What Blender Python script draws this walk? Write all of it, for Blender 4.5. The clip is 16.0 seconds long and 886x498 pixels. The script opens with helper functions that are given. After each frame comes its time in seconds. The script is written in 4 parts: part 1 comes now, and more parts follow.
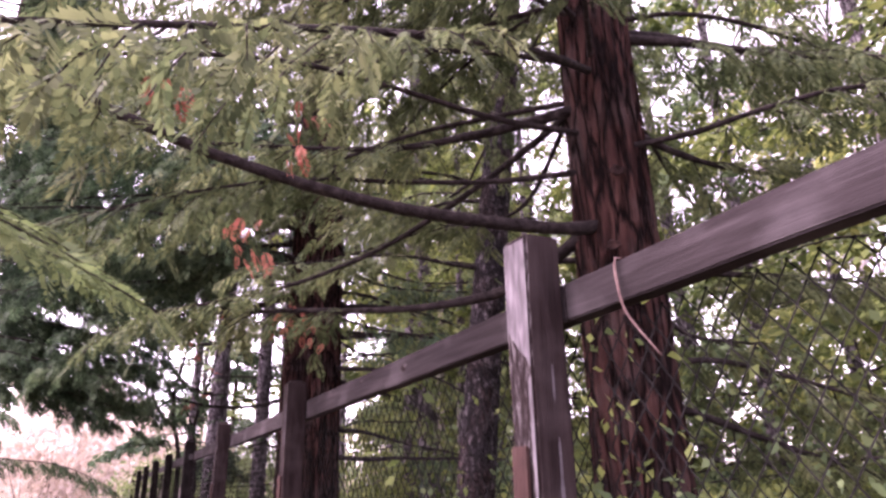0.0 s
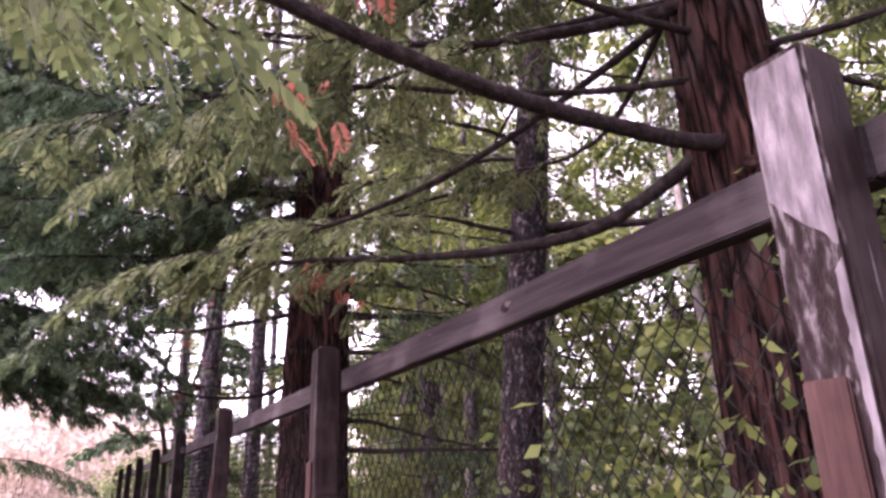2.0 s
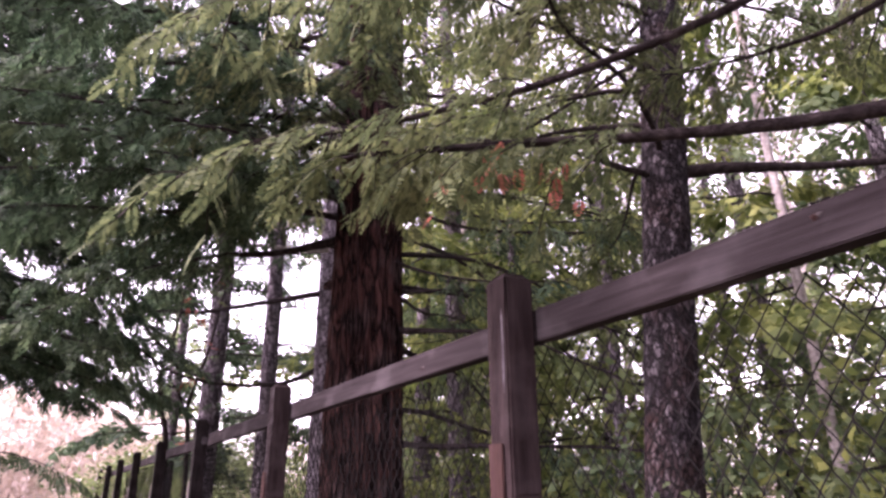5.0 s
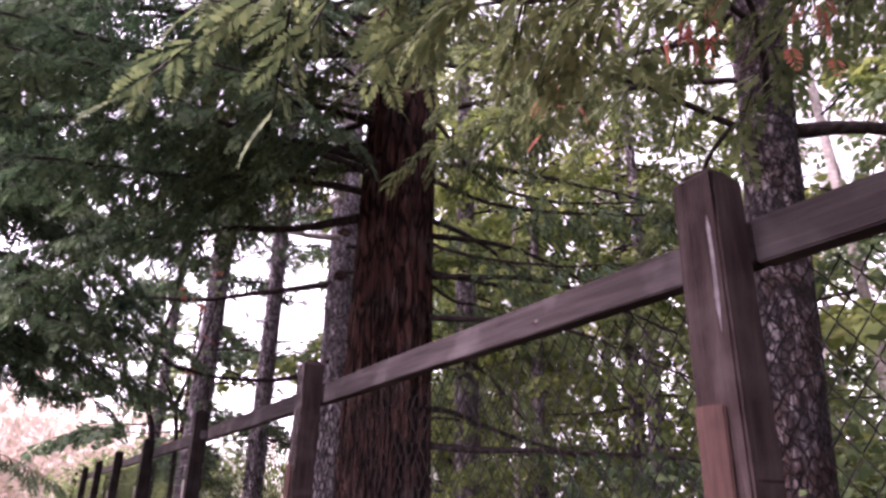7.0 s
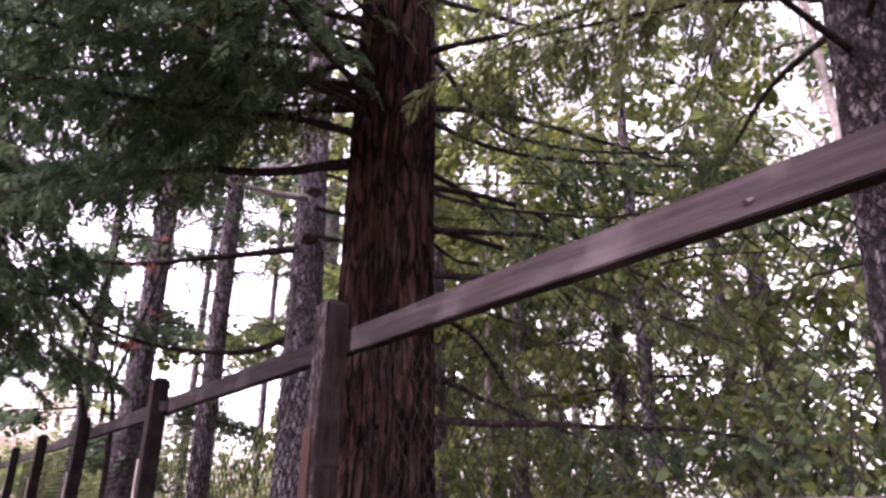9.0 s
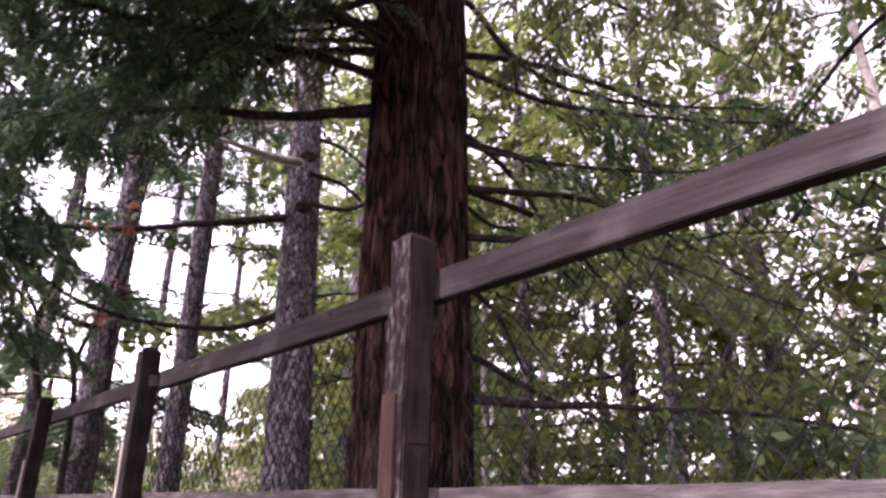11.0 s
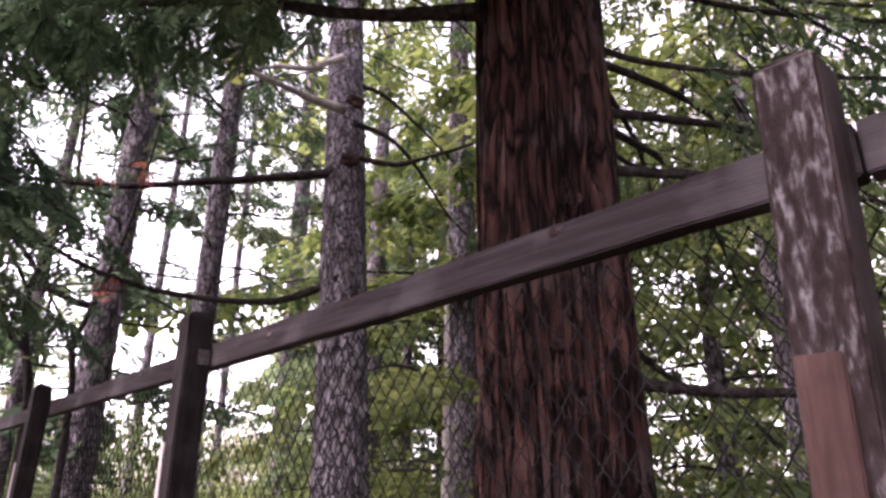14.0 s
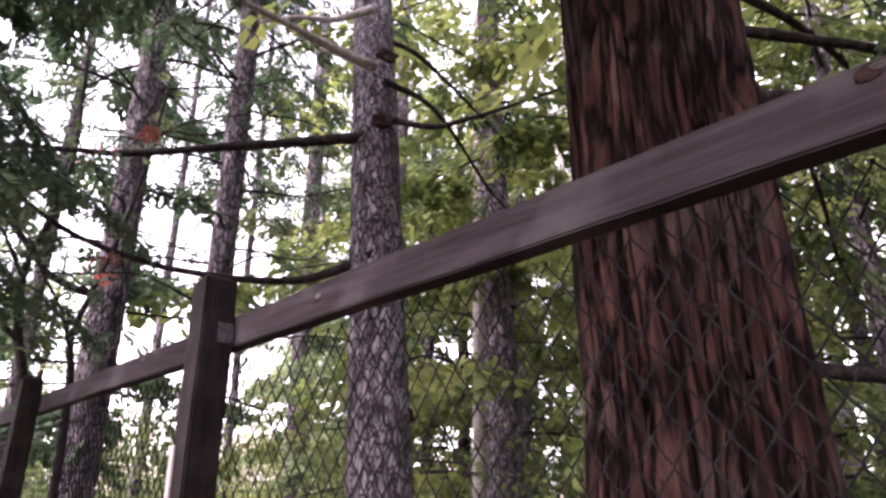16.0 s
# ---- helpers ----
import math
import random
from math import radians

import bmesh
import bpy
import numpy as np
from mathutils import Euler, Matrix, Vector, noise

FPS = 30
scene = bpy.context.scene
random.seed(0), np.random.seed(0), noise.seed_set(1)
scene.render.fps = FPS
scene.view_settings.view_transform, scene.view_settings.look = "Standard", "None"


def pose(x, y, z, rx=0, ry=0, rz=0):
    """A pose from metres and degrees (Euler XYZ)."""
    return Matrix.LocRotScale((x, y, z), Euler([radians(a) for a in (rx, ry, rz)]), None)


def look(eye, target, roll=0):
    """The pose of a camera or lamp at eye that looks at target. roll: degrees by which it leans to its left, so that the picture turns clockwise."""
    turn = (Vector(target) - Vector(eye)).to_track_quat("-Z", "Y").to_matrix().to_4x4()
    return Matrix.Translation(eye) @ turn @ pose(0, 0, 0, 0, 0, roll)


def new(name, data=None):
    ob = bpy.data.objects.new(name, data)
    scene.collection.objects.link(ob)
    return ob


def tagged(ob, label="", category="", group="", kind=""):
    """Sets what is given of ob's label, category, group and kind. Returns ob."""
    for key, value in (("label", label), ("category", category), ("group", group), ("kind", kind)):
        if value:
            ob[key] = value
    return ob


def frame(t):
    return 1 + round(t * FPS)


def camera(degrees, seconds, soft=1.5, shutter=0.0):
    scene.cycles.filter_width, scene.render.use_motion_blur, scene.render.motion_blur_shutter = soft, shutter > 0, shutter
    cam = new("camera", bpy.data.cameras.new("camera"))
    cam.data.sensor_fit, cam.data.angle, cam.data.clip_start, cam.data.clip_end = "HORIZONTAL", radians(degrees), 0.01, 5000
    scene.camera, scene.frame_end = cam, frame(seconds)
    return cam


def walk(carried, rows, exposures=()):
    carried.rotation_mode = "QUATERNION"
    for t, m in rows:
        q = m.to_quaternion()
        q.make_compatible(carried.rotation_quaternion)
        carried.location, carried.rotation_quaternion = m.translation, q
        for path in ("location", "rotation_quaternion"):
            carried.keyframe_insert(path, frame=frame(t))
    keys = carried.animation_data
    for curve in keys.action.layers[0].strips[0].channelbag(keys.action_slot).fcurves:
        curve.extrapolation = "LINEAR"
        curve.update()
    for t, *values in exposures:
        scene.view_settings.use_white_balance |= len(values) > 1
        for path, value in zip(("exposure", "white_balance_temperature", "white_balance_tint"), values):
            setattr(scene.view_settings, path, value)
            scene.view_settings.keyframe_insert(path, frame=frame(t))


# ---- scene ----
cam = camera(67.7, 16.0, soft=2.8)
PATH = [
    (0, (-1.008, -1.3, 1.679), (-0.148, 0.375, 2.354), -2.0),
    (0.5, (-1.031, -1.119, 1.645), (-0.145, 0.544, 2.315), -2.5),
    (1, (-0.972, -0.843, 1.639), (-0.083, 0.816, 2.316), -2.0),
    (1.5, (-0.974, -0.677, 1.667), (-0.072, 0.976, 2.341), -2.3),
    (2, (-1.023, -0.488, 1.643), (-0.117, 1.164, 2.315), -2.4),
    (2.5, (-1.095, -0.26, 1.651), (-0.19, 1.393, 2.321), -2.1),
    (3, (-1.16, -0.085, 1.65), (-0.238, 1.561, 2.315), -2.2),
    (3.5, (-1.173, 0.166, 1.643), (-0.24, 1.806, 2.305), -2.5),
    (4, (-1.2, 0.387, 1.67), (-0.255, 2.021, 2.329), -2.6),
    (6.5, (-1.241, 1.458, 1.575), (-0.298, 3.061, 2.31), 0.9),
    (7, (-1.24, 1.633, 1.567), (-0.269, 3.22, 2.3), 0.6),
    (7.5, (-1.299, 1.848, 1.521), (-0.284, 3.407, 2.254), 0.9),
    (8, (-1.329, 2.059, 1.514), (-0.265, 3.588, 2.242), 0.7),
    (8.5, (-1.304, 2.299, 1.48), (-0.198, 3.801, 2.2), 0.3),
    (9, (-1.294, 2.514, 1.49), (-0.152, 3.99, 2.209), 0.0),
    (11.5, (-1.31, 3.501, 1.468), (-0.051, 4.888, 2.171), -0.0),
    (12, (-1.296, 3.714, 1.478), (-0.033, 5.099, 2.174), -0.0),
    (12.5, (-1.302, 3.983, 1.491), (-0.036, 5.363, 2.191), -0.0),
    (13, (-1.3, 4.153, 1.524), (-0.029, 5.532, 2.219), -0.1),
    (13.5, (-1.221, 4.374, 1.51), (0.056, 5.748, 2.204), -0.0),
    (14, (-1.151, 4.566, 1.571), (0.132, 5.934, 2.265), -0.1),
    (14.5, (-1.097, 4.708, 1.574), (0.187, 6.074, 2.269), -0.2),
    (15, (-1.004, 4.905, 1.569), (0.279, 6.273, 2.264), -0.3),
    (15.5, (-0.932, 5.107, 1.638), (0.347, 6.48, 2.329), -0.2),
    (16, (-0.887, 5.26, 1.632), (0.382, 6.644, 2.321), -0.2),
]
walk(cam, [(t, look(e, g, r)) for t, e, g, r in PATH], exposures=[(0, 3.04, 6600, 54), (4, 3.0, 6580, 50), (8, 2.94, 6600, 47), (12, 2.97, 6620, 39), (16, 3.17, 6600, 35)])

# ---------------------------------------------------------------- sky and sun: bright overcast
SUN_EL, SUN_AZ = radians(46), radians(-75)
world = bpy.data.worlds.new("sky")
scene.world = world
world.use_nodes = True
wn, wl = world.node_tree.nodes, world.node_tree.links
sky = wn.new("ShaderNodeTexSky")
sky.sky_type, sky.sun_disc = "NISHITA", False
sky.sun_elevation, sky.sun_rotation = SUN_EL, SUN_AZ
sky.air_density, sky.dust_density, sky.ozone_density = 1.0, 2.0, 1.0
grey = wn.new("ShaderNodeHueSaturation")
grey.inputs["Saturation"].default_value = 0.2
wl.new(sky.outputs["Color"], grey.inputs["Color"])
wl.new(grey.outputs["Color"], wn["Background"].inputs["Color"])
wn["Background"].inputs["Strength"].default_value = 0.15
sun_data = bpy.data.lights.new("sun", "SUN")
sun_data.energy, sun_data.angle, sun_data.color = 1.5, radians(22), (1.0, 0.96, 0.92)
sun = new("sun", sun_data)
sun.matrix_world = look((0, 0, 30), (0 - math.sin(SUN_AZ) * math.cos(SUN_EL), 0 - math.cos(SUN_AZ) * math.cos(SUN_EL), 30 - math.sin(SUN_EL)))


# ---------------------------------------------------------------- materials
def material(name, colours, scale=8.0, stretch=(1, 1, 1), rough=0.85, bump=0.3, bump_scale=30.0, detail=6.0, per_piece=0.0, translucent=0.0,
             second=None, second_scale=1.2, second_amount=0.5, voronoi=0.0, spec=0.3, low=0.3, span=0.42):
    """A surface in object space: a ramp of colours on stretched noise, a second colour in large patches, and fine relief."""
    m = bpy.data.materials.new(name)
    m.use_nodes = True
    n, l = m.node_tree.nodes, m.node_tree.links
    b = n["Principled BSDF"]
    b.inputs["Roughness"].default_value = rough
    b.inputs["Specular IOR Level"].default_value = spec
    coord = n.new("ShaderNodeTexCoord")
    mp = n.new("ShaderNodeMapping")
    mp.inputs["Scale"].default_value = stretch
    l.new(coord.outputs["Object"], mp.inputs["Vector"])
    tex = n.new("ShaderNodeTexNoise")
    tex.inputs["Scale"].default_value, tex.inputs["Detail"].default_value = scale, detail
    tex.inputs["Distortion"].default_value = 0.3
    l.new(mp.outputs["Vector"], tex.inputs["Vector"])
    ramp = n.new("ShaderNodeValToRGB")
    els = ramp.color_ramp.elements
    while len(els) < len(colours):
        els.new(0.5)
    for i, c in enumerate(colours):
        els[i].position = low + span * i / max(1, len(colours) - 1)
        els[i].color = (*c, 1)
    l.new(tex.outputs["Fac"], ramp.inputs["Fac"])
    colour = ramp.outputs["Color"]
    if second:
        big = n.new("ShaderNodeTexNoise")
        big.inputs["Scale"].default_value, big.inputs["Detail"].default_value = second_scale, 4
        l.new(coord.outputs["Object"], big.inputs["Vector"])
        step = n.new("ShaderNodeMapRange")
        step.inputs["From Min"].default_value, step.inputs["From Max"].default_value = 0.5, 0.66
        step.inputs["To Max"].default_value = second_amount
        l.new(big.outputs["Fac"], step.inputs["Value"])
        mix = n.new("ShaderNodeMix")
        mix.data_type = "RGBA"
        l.new(step.outputs["Result"], mix.inputs["Factor"])
        l.new(colour, mix.inputs[6])
        mix.inputs[7].default_value = (*second, 1)
        colour = mix.outputs[2]
    cracks = None
    if voronoi:
        cell = n.new("ShaderNodeTexVoronoi")
        cell.feature = "DISTANCE_TO_EDGE"
        cell.inputs["Scale"].default_value = voronoi
        wob = n.new("ShaderNodeTexNoise")
        wob.inputs["Scale"].default_value, wob.inputs["Detail"].default_value = voronoi * 0.8, 4
        l.new(mp.outputs["Vector"], wob.inputs["Vector"])
        add = n.new("ShaderNodeVectorMath")
        add.operation = "MULTIPLY_ADD"
        add.inputs[1].default_value = (1.8 / voronoi,) * 3
        l.new(wob.outputs["Color"], add.inputs[0])
        l.new(mp.outputs["Vector"], add.inputs[2])
        l.new(add.outputs["Vector"], cell.inputs["Vector"])
        cracks = n.new("ShaderNodeMapRange")
        cracks.inputs["From Min"].default_value, cracks.inputs["From Max"].default_value = 0.02, 0.16
        l.new(cell.outputs["Distance"], cracks.inputs["Value"])
        mul = n.new("ShaderNodeMix")
        mul.data_type = "RGBA"
        l.new(cracks.outputs["Result"], mul.inputs["Factor"])
        mul.inputs[6].default_value = (*[c * 0.45 for c in colours[0]], 1)
        l.new(colour, mul.inputs[7])
        colour = mul.outputs[2]
    if per_piece:
        geo = n.new("ShaderNodeNewGeometry")
        hsv = n.new("ShaderNodeHueSaturation")
        rng = n.new("ShaderNodeMapRange")
        rng.inputs["To Min"].default_value, rng.inputs["To Max"].default_value = 1 - per_piece, 1 + per_piece
        l.new(geo.outputs["Random Per Island"], rng.inputs["Value"])
        l.new(rng.outputs["Result"], hsv.inputs["Value"])
        hue = n.new("ShaderNodeMapRange")
        hue.inputs["To Min"].default_value, hue.inputs["To Max"].default_value = 0.5 + 0.03 * per_piece, 0.5 - 0.05 * per_piece
        l.new(geo.outputs["Random Per Island"], hue.inputs["Value"])
        l.new(hue.outputs["Result"], hsv.inputs["Hue"])
        l.new(colour, hsv.inputs["Color"])
        colour = hsv.outputs["Color"]
    l.new(colour, b.inputs["Base Color"])
    if bump:
        fine = n.new("ShaderNodeTexNoise")
        fine.inputs["Scale"].default_value, fine.inputs["Detail"].default_value = bump_scale, 8
        l.new(mp.outputs["Vector"], fine.inputs["Vector"])
        height = fine.outputs["Fac"]
        if cracks:
            sum_up = n.new("ShaderNodeMath")
            sum_up.operation = "ADD"
            l.new(height, sum_up.inputs[0])
            l.new(cracks.outputs["Result"], sum_up.inputs[1])
            height = sum_up.outputs["Value"]
        bp = n.new("ShaderNodeBump")
        bp.inputs["Strength"].default_value, bp.inputs["Distance"].default_value = bump, 0.02
        l.new(height, bp.inputs["Height"])
        l.new(bp.outputs["Normal"], b.inputs["Normal"])
    if translucent:
        tr = n.new("ShaderNodeBsdfTranslucent")
        l.new(colour, tr.inputs["Color"])
        ms = n.new("ShaderNodeMixShader")
        ms.inputs["Fac"].default_value = translucent
        l.new(b.outputs["BSDF"], ms.inputs[1])
        l.new(tr.outputs["BSDF"], ms.inputs[2])
        l.new(ms.outputs["Shader"], n["Material Output"].inputs["Surface"])
    return m


MAT = dict(
    fence=material("weathered_stained_wood", [(0.011, 0.0084, 0.0088), (0.021, 0.0168, 0.0176), (0.037, 0.031, 0.0325)], 5, (4, 0.5, 11), 0.9, 0.18, 30, second=(0.066, 0.058, 0.061), second_scale=3.2, second_amount=0.6, low=0.25, span=0.52, spec=0.06),
    post=material("stained_post_wood", [(0.010, 0.006, 0.006), (0.0185, 0.0118, 0.0118), (0.033, 0.0235, 0.0228)], 6, (7, 7, 0.6), 0.75, 0.4, 30, second=(0.045, 0.034, 0.034), second_scale=7, second_amount=0.5, spec=0.08),
    dark_post=material("darker_post_wood", [(0.004, 0.003, 0.003), (0.008, 0.0055, 0.0055), (0.016, 0.012, 0.012)], 6, (7, 7, 0.6), 0.75, 0.4, 30, second=(0.03, 0.024, 0.024), second_scale=6, second_amount=0.4, spec=0.08),
    bleached=material("bleached_post_face", [(0.012, 0.008, 0.008), (0.026, 0.0195, 0.020), (0.105, 0.095, 0.098)], 6, (8, 12, 3.6), 0.9, 0.5, 25, second=(0.016, 0.0105, 0.0105), second_scale=11, second_amount=0.85, low=0.38, span=0.30, spec=0.06),
    peeled=material("peeled_pale_paint", [(0.05, 0.043, 0.047), (0.10, 0.09, 0.098), (0.17, 0.155, 0.168)], 16, (3, 3, 0.6), 0.85, 0.4, 60, spec=0.1),
    twig=material("pale_dead_twig", [(0.06, 0.035, 0.033), (0.11, 0.07, 0.065), (0.17, 0.12, 0.112)], 20, bump=0.3, spec=0.1),
    pale_wood=material("pale_weathered_boards", [(0.22, 0.18, 0.175), (0.30, 0.26, 0.25), (0.38, 0.34, 0.33)], 6, (7, 7, 0.6), 0.85, 0.3, 30),
    batten=material("bare_redwood_batten", [(0.024, 0.013, 0.0115), (0.042, 0.0235, 0.021), (0.068, 0.042, 0.038)], 6, (7, 7, 0.6), 0.85, 0.3, 30, second=(0.016, 0.0105, 0.010), second_scale=7, second_amount=0.7, spec=0.06),
    lower_rail=material("silvered_wood", [(0.03, 0.025, 0.025), (0.055, 0.048, 0.049), (0.10, 0.09, 0.093)], 8, (6, 1, 6), 0.9, 0.35, 40, spec=0.08),
    wire=material("dull_wire", [(0.004, 0.0038, 0.0038), (0.008, 0.0075, 0.0075), (0.016, 0.015, 0.0145)], 20, rough=0.9, bump=0.0, spec=0.03),
    redwood=material("redwood_bark", [(0.008, 0.004, 0.004), (0.037, 0.0165, 0.014), (0.080, 0.039, 0.0325)], 2.2, (9, 9, 1.5), 0.95, 1.0, 9, second=(0.075, 0.060, 0.058), second_scale=3.5, second_amount=0.4, voronoi=1.5, low=0.30, span=0.46, spec=0.08),
    pine=material("plated_grey_bark", [(0.045, 0.037, 0.041), (0.135, 0.118, 0.132), (0.30, 0.272, 0.295)], 16, (1, 1, 0.3), 0.95, 1.0, 30, second=(0.085, 0.074, 0.058), second_scale=2, second_amount=0.3, voronoi=30, spec=0.08),
    mottled=material("mottled_dark_bark", [(0.010, 0.008, 0.009), (0.022, 0.0185, 0.021), (0.125, 0.113, 0.121)], 26, (1, 1, 0.5), 0.95, 0.8, 40, second=(0.06, 0.028, 0.018), second_scale=2.2, second_amount=0.25, voronoi=34, spec=0.08),
    knot=material("dark_knot", [(0.006, 0.004, 0.004), (0.02, 0.011, 0.010), (0.05, 0.026, 0.022)], 18, rough=0.95, bump=1.0, bump_scale=40, spec=0.08),
    limb=material("limb_bark", [(0.009, 0.0065, 0.0065), (0.020, 0.0155, 0.0155), (0.04, 0.032, 0.031)], 12, (2, 2, 2), 0.9, 0.6, 40, spec=0.08),
    dead_limb=material("bare_grey_limb", [(0.17, 0.15, 0.14), (0.28, 0.25, 0.24), (0.42, 0.38, 0.37)], 12, (2, 2, 2), 0.9, 0.5, 40, spec=0.08),
    needles=material("redwood_needles", [(0.046, 0.068, 0.031), (0.084, 0.110, 0.049), (0.136, 0.157, 0.072)], 1.2, bump=0, rough=0.7, per_piece=0.45, translucent=0.45, spec=0.15),
    # young sprigs; on far trees this paleness is haze put into leaf colour
    young=material("young_and_haze_pale_needles", [(0.075, 0.115, 0.045), (0.125, 0.17, 0.07), (0.18, 0.22, 0.10)], 1.2, bump=0, rough=0.65, per_piece=0.35, translucent=0.5, spec=0.15),
    dark_needles=material("dark_needles", [(0.026, 0.052, 0.030), (0.048, 0.084, 0.044), (0.080, 0.118, 0.058)], 1.2, bump=0, rough=0.7, per_piece=0.45, translucent=0.4, spec=0.15),
    green=material("green_needles", [(0.050, 0.088, 0.042), (0.090, 0.135, 0.060), (0.145, 0.19, 0.085)], 1.2, bump=0, rough=0.65, per_piece=0.45, translucent=0.5, spec=0.2),
    dead=material("dead_brown_needles", [(0.16, 0.05, 0.03), (0.26, 0.085, 0.055), (0.34, 0.15, 0.09)], 3, bump=0, rough=0.7, per_piece=0.3, translucent=0.4),
    leaf=material("broad_leaves", [(0.060, 0.095, 0.028), (0.115, 0.155, 0.044), (0.19, 0.22, 0.07)], 1.0, bump=0, rough=0.55, per_piece=0.5, translucent=0.5, spec=0.25),
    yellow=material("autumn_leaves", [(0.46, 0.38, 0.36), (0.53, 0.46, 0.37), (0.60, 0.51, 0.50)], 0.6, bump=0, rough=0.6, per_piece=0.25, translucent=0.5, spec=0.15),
    ground=material("forest_floor", [(0.03, 0.022, 0.015), (0.07, 0.05, 0.033), (0.11, 0.085, 0.055)], 3, bump=0.8, bump_scale=12, second=(0.05, 0.07, 0.025), second_scale=0.5),
)


# ---------------------------------------------------------------- mesh helpers
def link(name, me, mat, parent=None, label=""):
    me.materials.append(mat)
    ob = new(name, me)
    ob.parent = parent
    if label:
        ob["label"] = label
    return ob


def part(name, bm, mat, parent, label="", smooth=False):
    me = bpy.data.meshes.new(name)
    bm.to_mesh(me)
    bm.free()
    if smooth:
        me.shade_smooth()
    return link(name, me, mat, parent, label)


def quads_mesh(name, verts, corners=4):
    """A mesh of separate polygons: verts is an array (n * corners, 3)."""
    n = len(verts) // corners
    me = bpy.data.meshes.new(name)
    me.vertices.add(n * corners)
    me.vertices.foreach_set("co", np.asarray(verts, np.float32).ravel())
    me.loops.add(n * corners)
    me.loops.foreach_set("vertex_index", np.arange(n * corners, dtype=np.int32))
    me.polygons.add(n)
    me.polygons.foreach_set("loop_start", np.arange(0, n * corners, corners, dtype=np.int32))
    me.update(calc_edges=True)
    me.validate()
    return me


def board(size, worn=0.004, cuts=1, seed=0, wobble=0.003):
    """A board or post of the given size, from its base's middle, with softened, uneven edges."""
    bm = bmesh.new()
    bmesh.ops.create_cube(bm, size=1)
    bmesh.ops.scale(bm, vec=size, verts=bm.verts)
    axis = max(range(3), key=lambda i: size[i])
    long_edges = [e for e in bm.edges if abs((e.verts[0].co - e.verts[1].co)[axis]) > 1e-6]
    bmesh.ops.subdivide_edges(bm, edges=long_edges, cuts=cuts)
    sharp = [e for e in bm.edges if len(e.link_faces) == 2 and e.calc_face_angle(0) > 0.7]
    bmesh.ops.bevel(bm, geom=sharp, offset=worn, segments=2, affect="EDGES", clamp_overlap=True)
    for v in bm.verts:
        v.co += noise.noise_vector(v.co * 3.1 + Vector((seed * 7.7, seed * 3.1, seed))) * wobble
    return bm


def smooth_path(pts, radii, per=5):
    """Catmull-Rom through the points; returns points and radii."""
    p = [Vector(q) for q in pts]
    p = [p[0] * 2 - p[1]] + p + [p[-1] * 2 - p[-2]]
    r = [radii[0]] + list(radii) + [radii[-1]]
    out, rad = [], []
    for i in range(1, len(p) - 2):
        for k in range(per):
            u = k / per
            out.append(0.5 * ((2 * p[i]) + (p[i + 1] - p[i - 1]) * u + (2 * p[i - 1] - 5 * p[i] + 4 * p[i + 1] - p[i + 2]) * u * u
                              + (3 * p[i] - p[i - 1] - 3 * p[i + 1] + p[i + 2]) * u ** 3))
            rad.append(r[i] * (1 - u) + r[i + 1] * u)
    out.append(p[-2])
    rad.append(r[-2])
    return out, rad


def tubes_mesh(name, paths, sides=6, rough=0.0):
    """One mesh of round tubes along paths of (points, radii)."""
    verts, faces = [], []
    for pts, rad in paths:
        base = len(verts)
        n = len(pts)
        for i in range(n):
            d = (pts[min(i + 1, n - 1)] - pts[max(i - 1, 0)]).normalized()
            a = d.cross(Vector((0, 0, 1)) if abs(d.z) < 0.9 else Vector((1, 0, 0))).normalized()
            b = d.cross(a)
            for k in range(sides):
                w = 2 * math.pi * k / sides
                rr = rad[i] * (1 + rough * noise.noise(pts[i] * 9 + Vector((k * 1.7, 0, 0))))
                verts.append(pts[i] + (a * math.cos(w) + b * math.sin(w)) * rr)
        for i in range(n - 1):
            for k in range(sides):
                q = base + i * sides
                faces.append((q + k, q + (k + 1) % sides, q + sides + (k + 1) % sides, q + sides + k))
        faces.append(tuple(base + (n - 1) * sides + k for k in range(sides)))
    me = bpy.data.meshes.new(name)
    me.from_pydata([tuple(v) for v in verts], [], faces)
    me.shade_smooth()
    return me


rng = np.random.default_rng(7)


def frames_of(dirs, twist=0.5):
    """Frames (along, side, up) for sprays that lie flat, with some turn about their axis."""
    d = dirs / np.linalg.norm(dirs, axis=1, keepdims=True)
    s = np.cross(d, np.array([0.0, 0.0, 1.0]) + rng.normal(0, 0.12, d.shape))
    s /= np.linalg.norm(s, axis=1, keepdims=True) + 1e-9
    u = np.cross(s, d)
    a = rng.normal(0, twist, len(d))[:, None]
    return d, s * np.cos(a) + u * np.sin(a), u * np.cos(a) - s * np.sin(a)


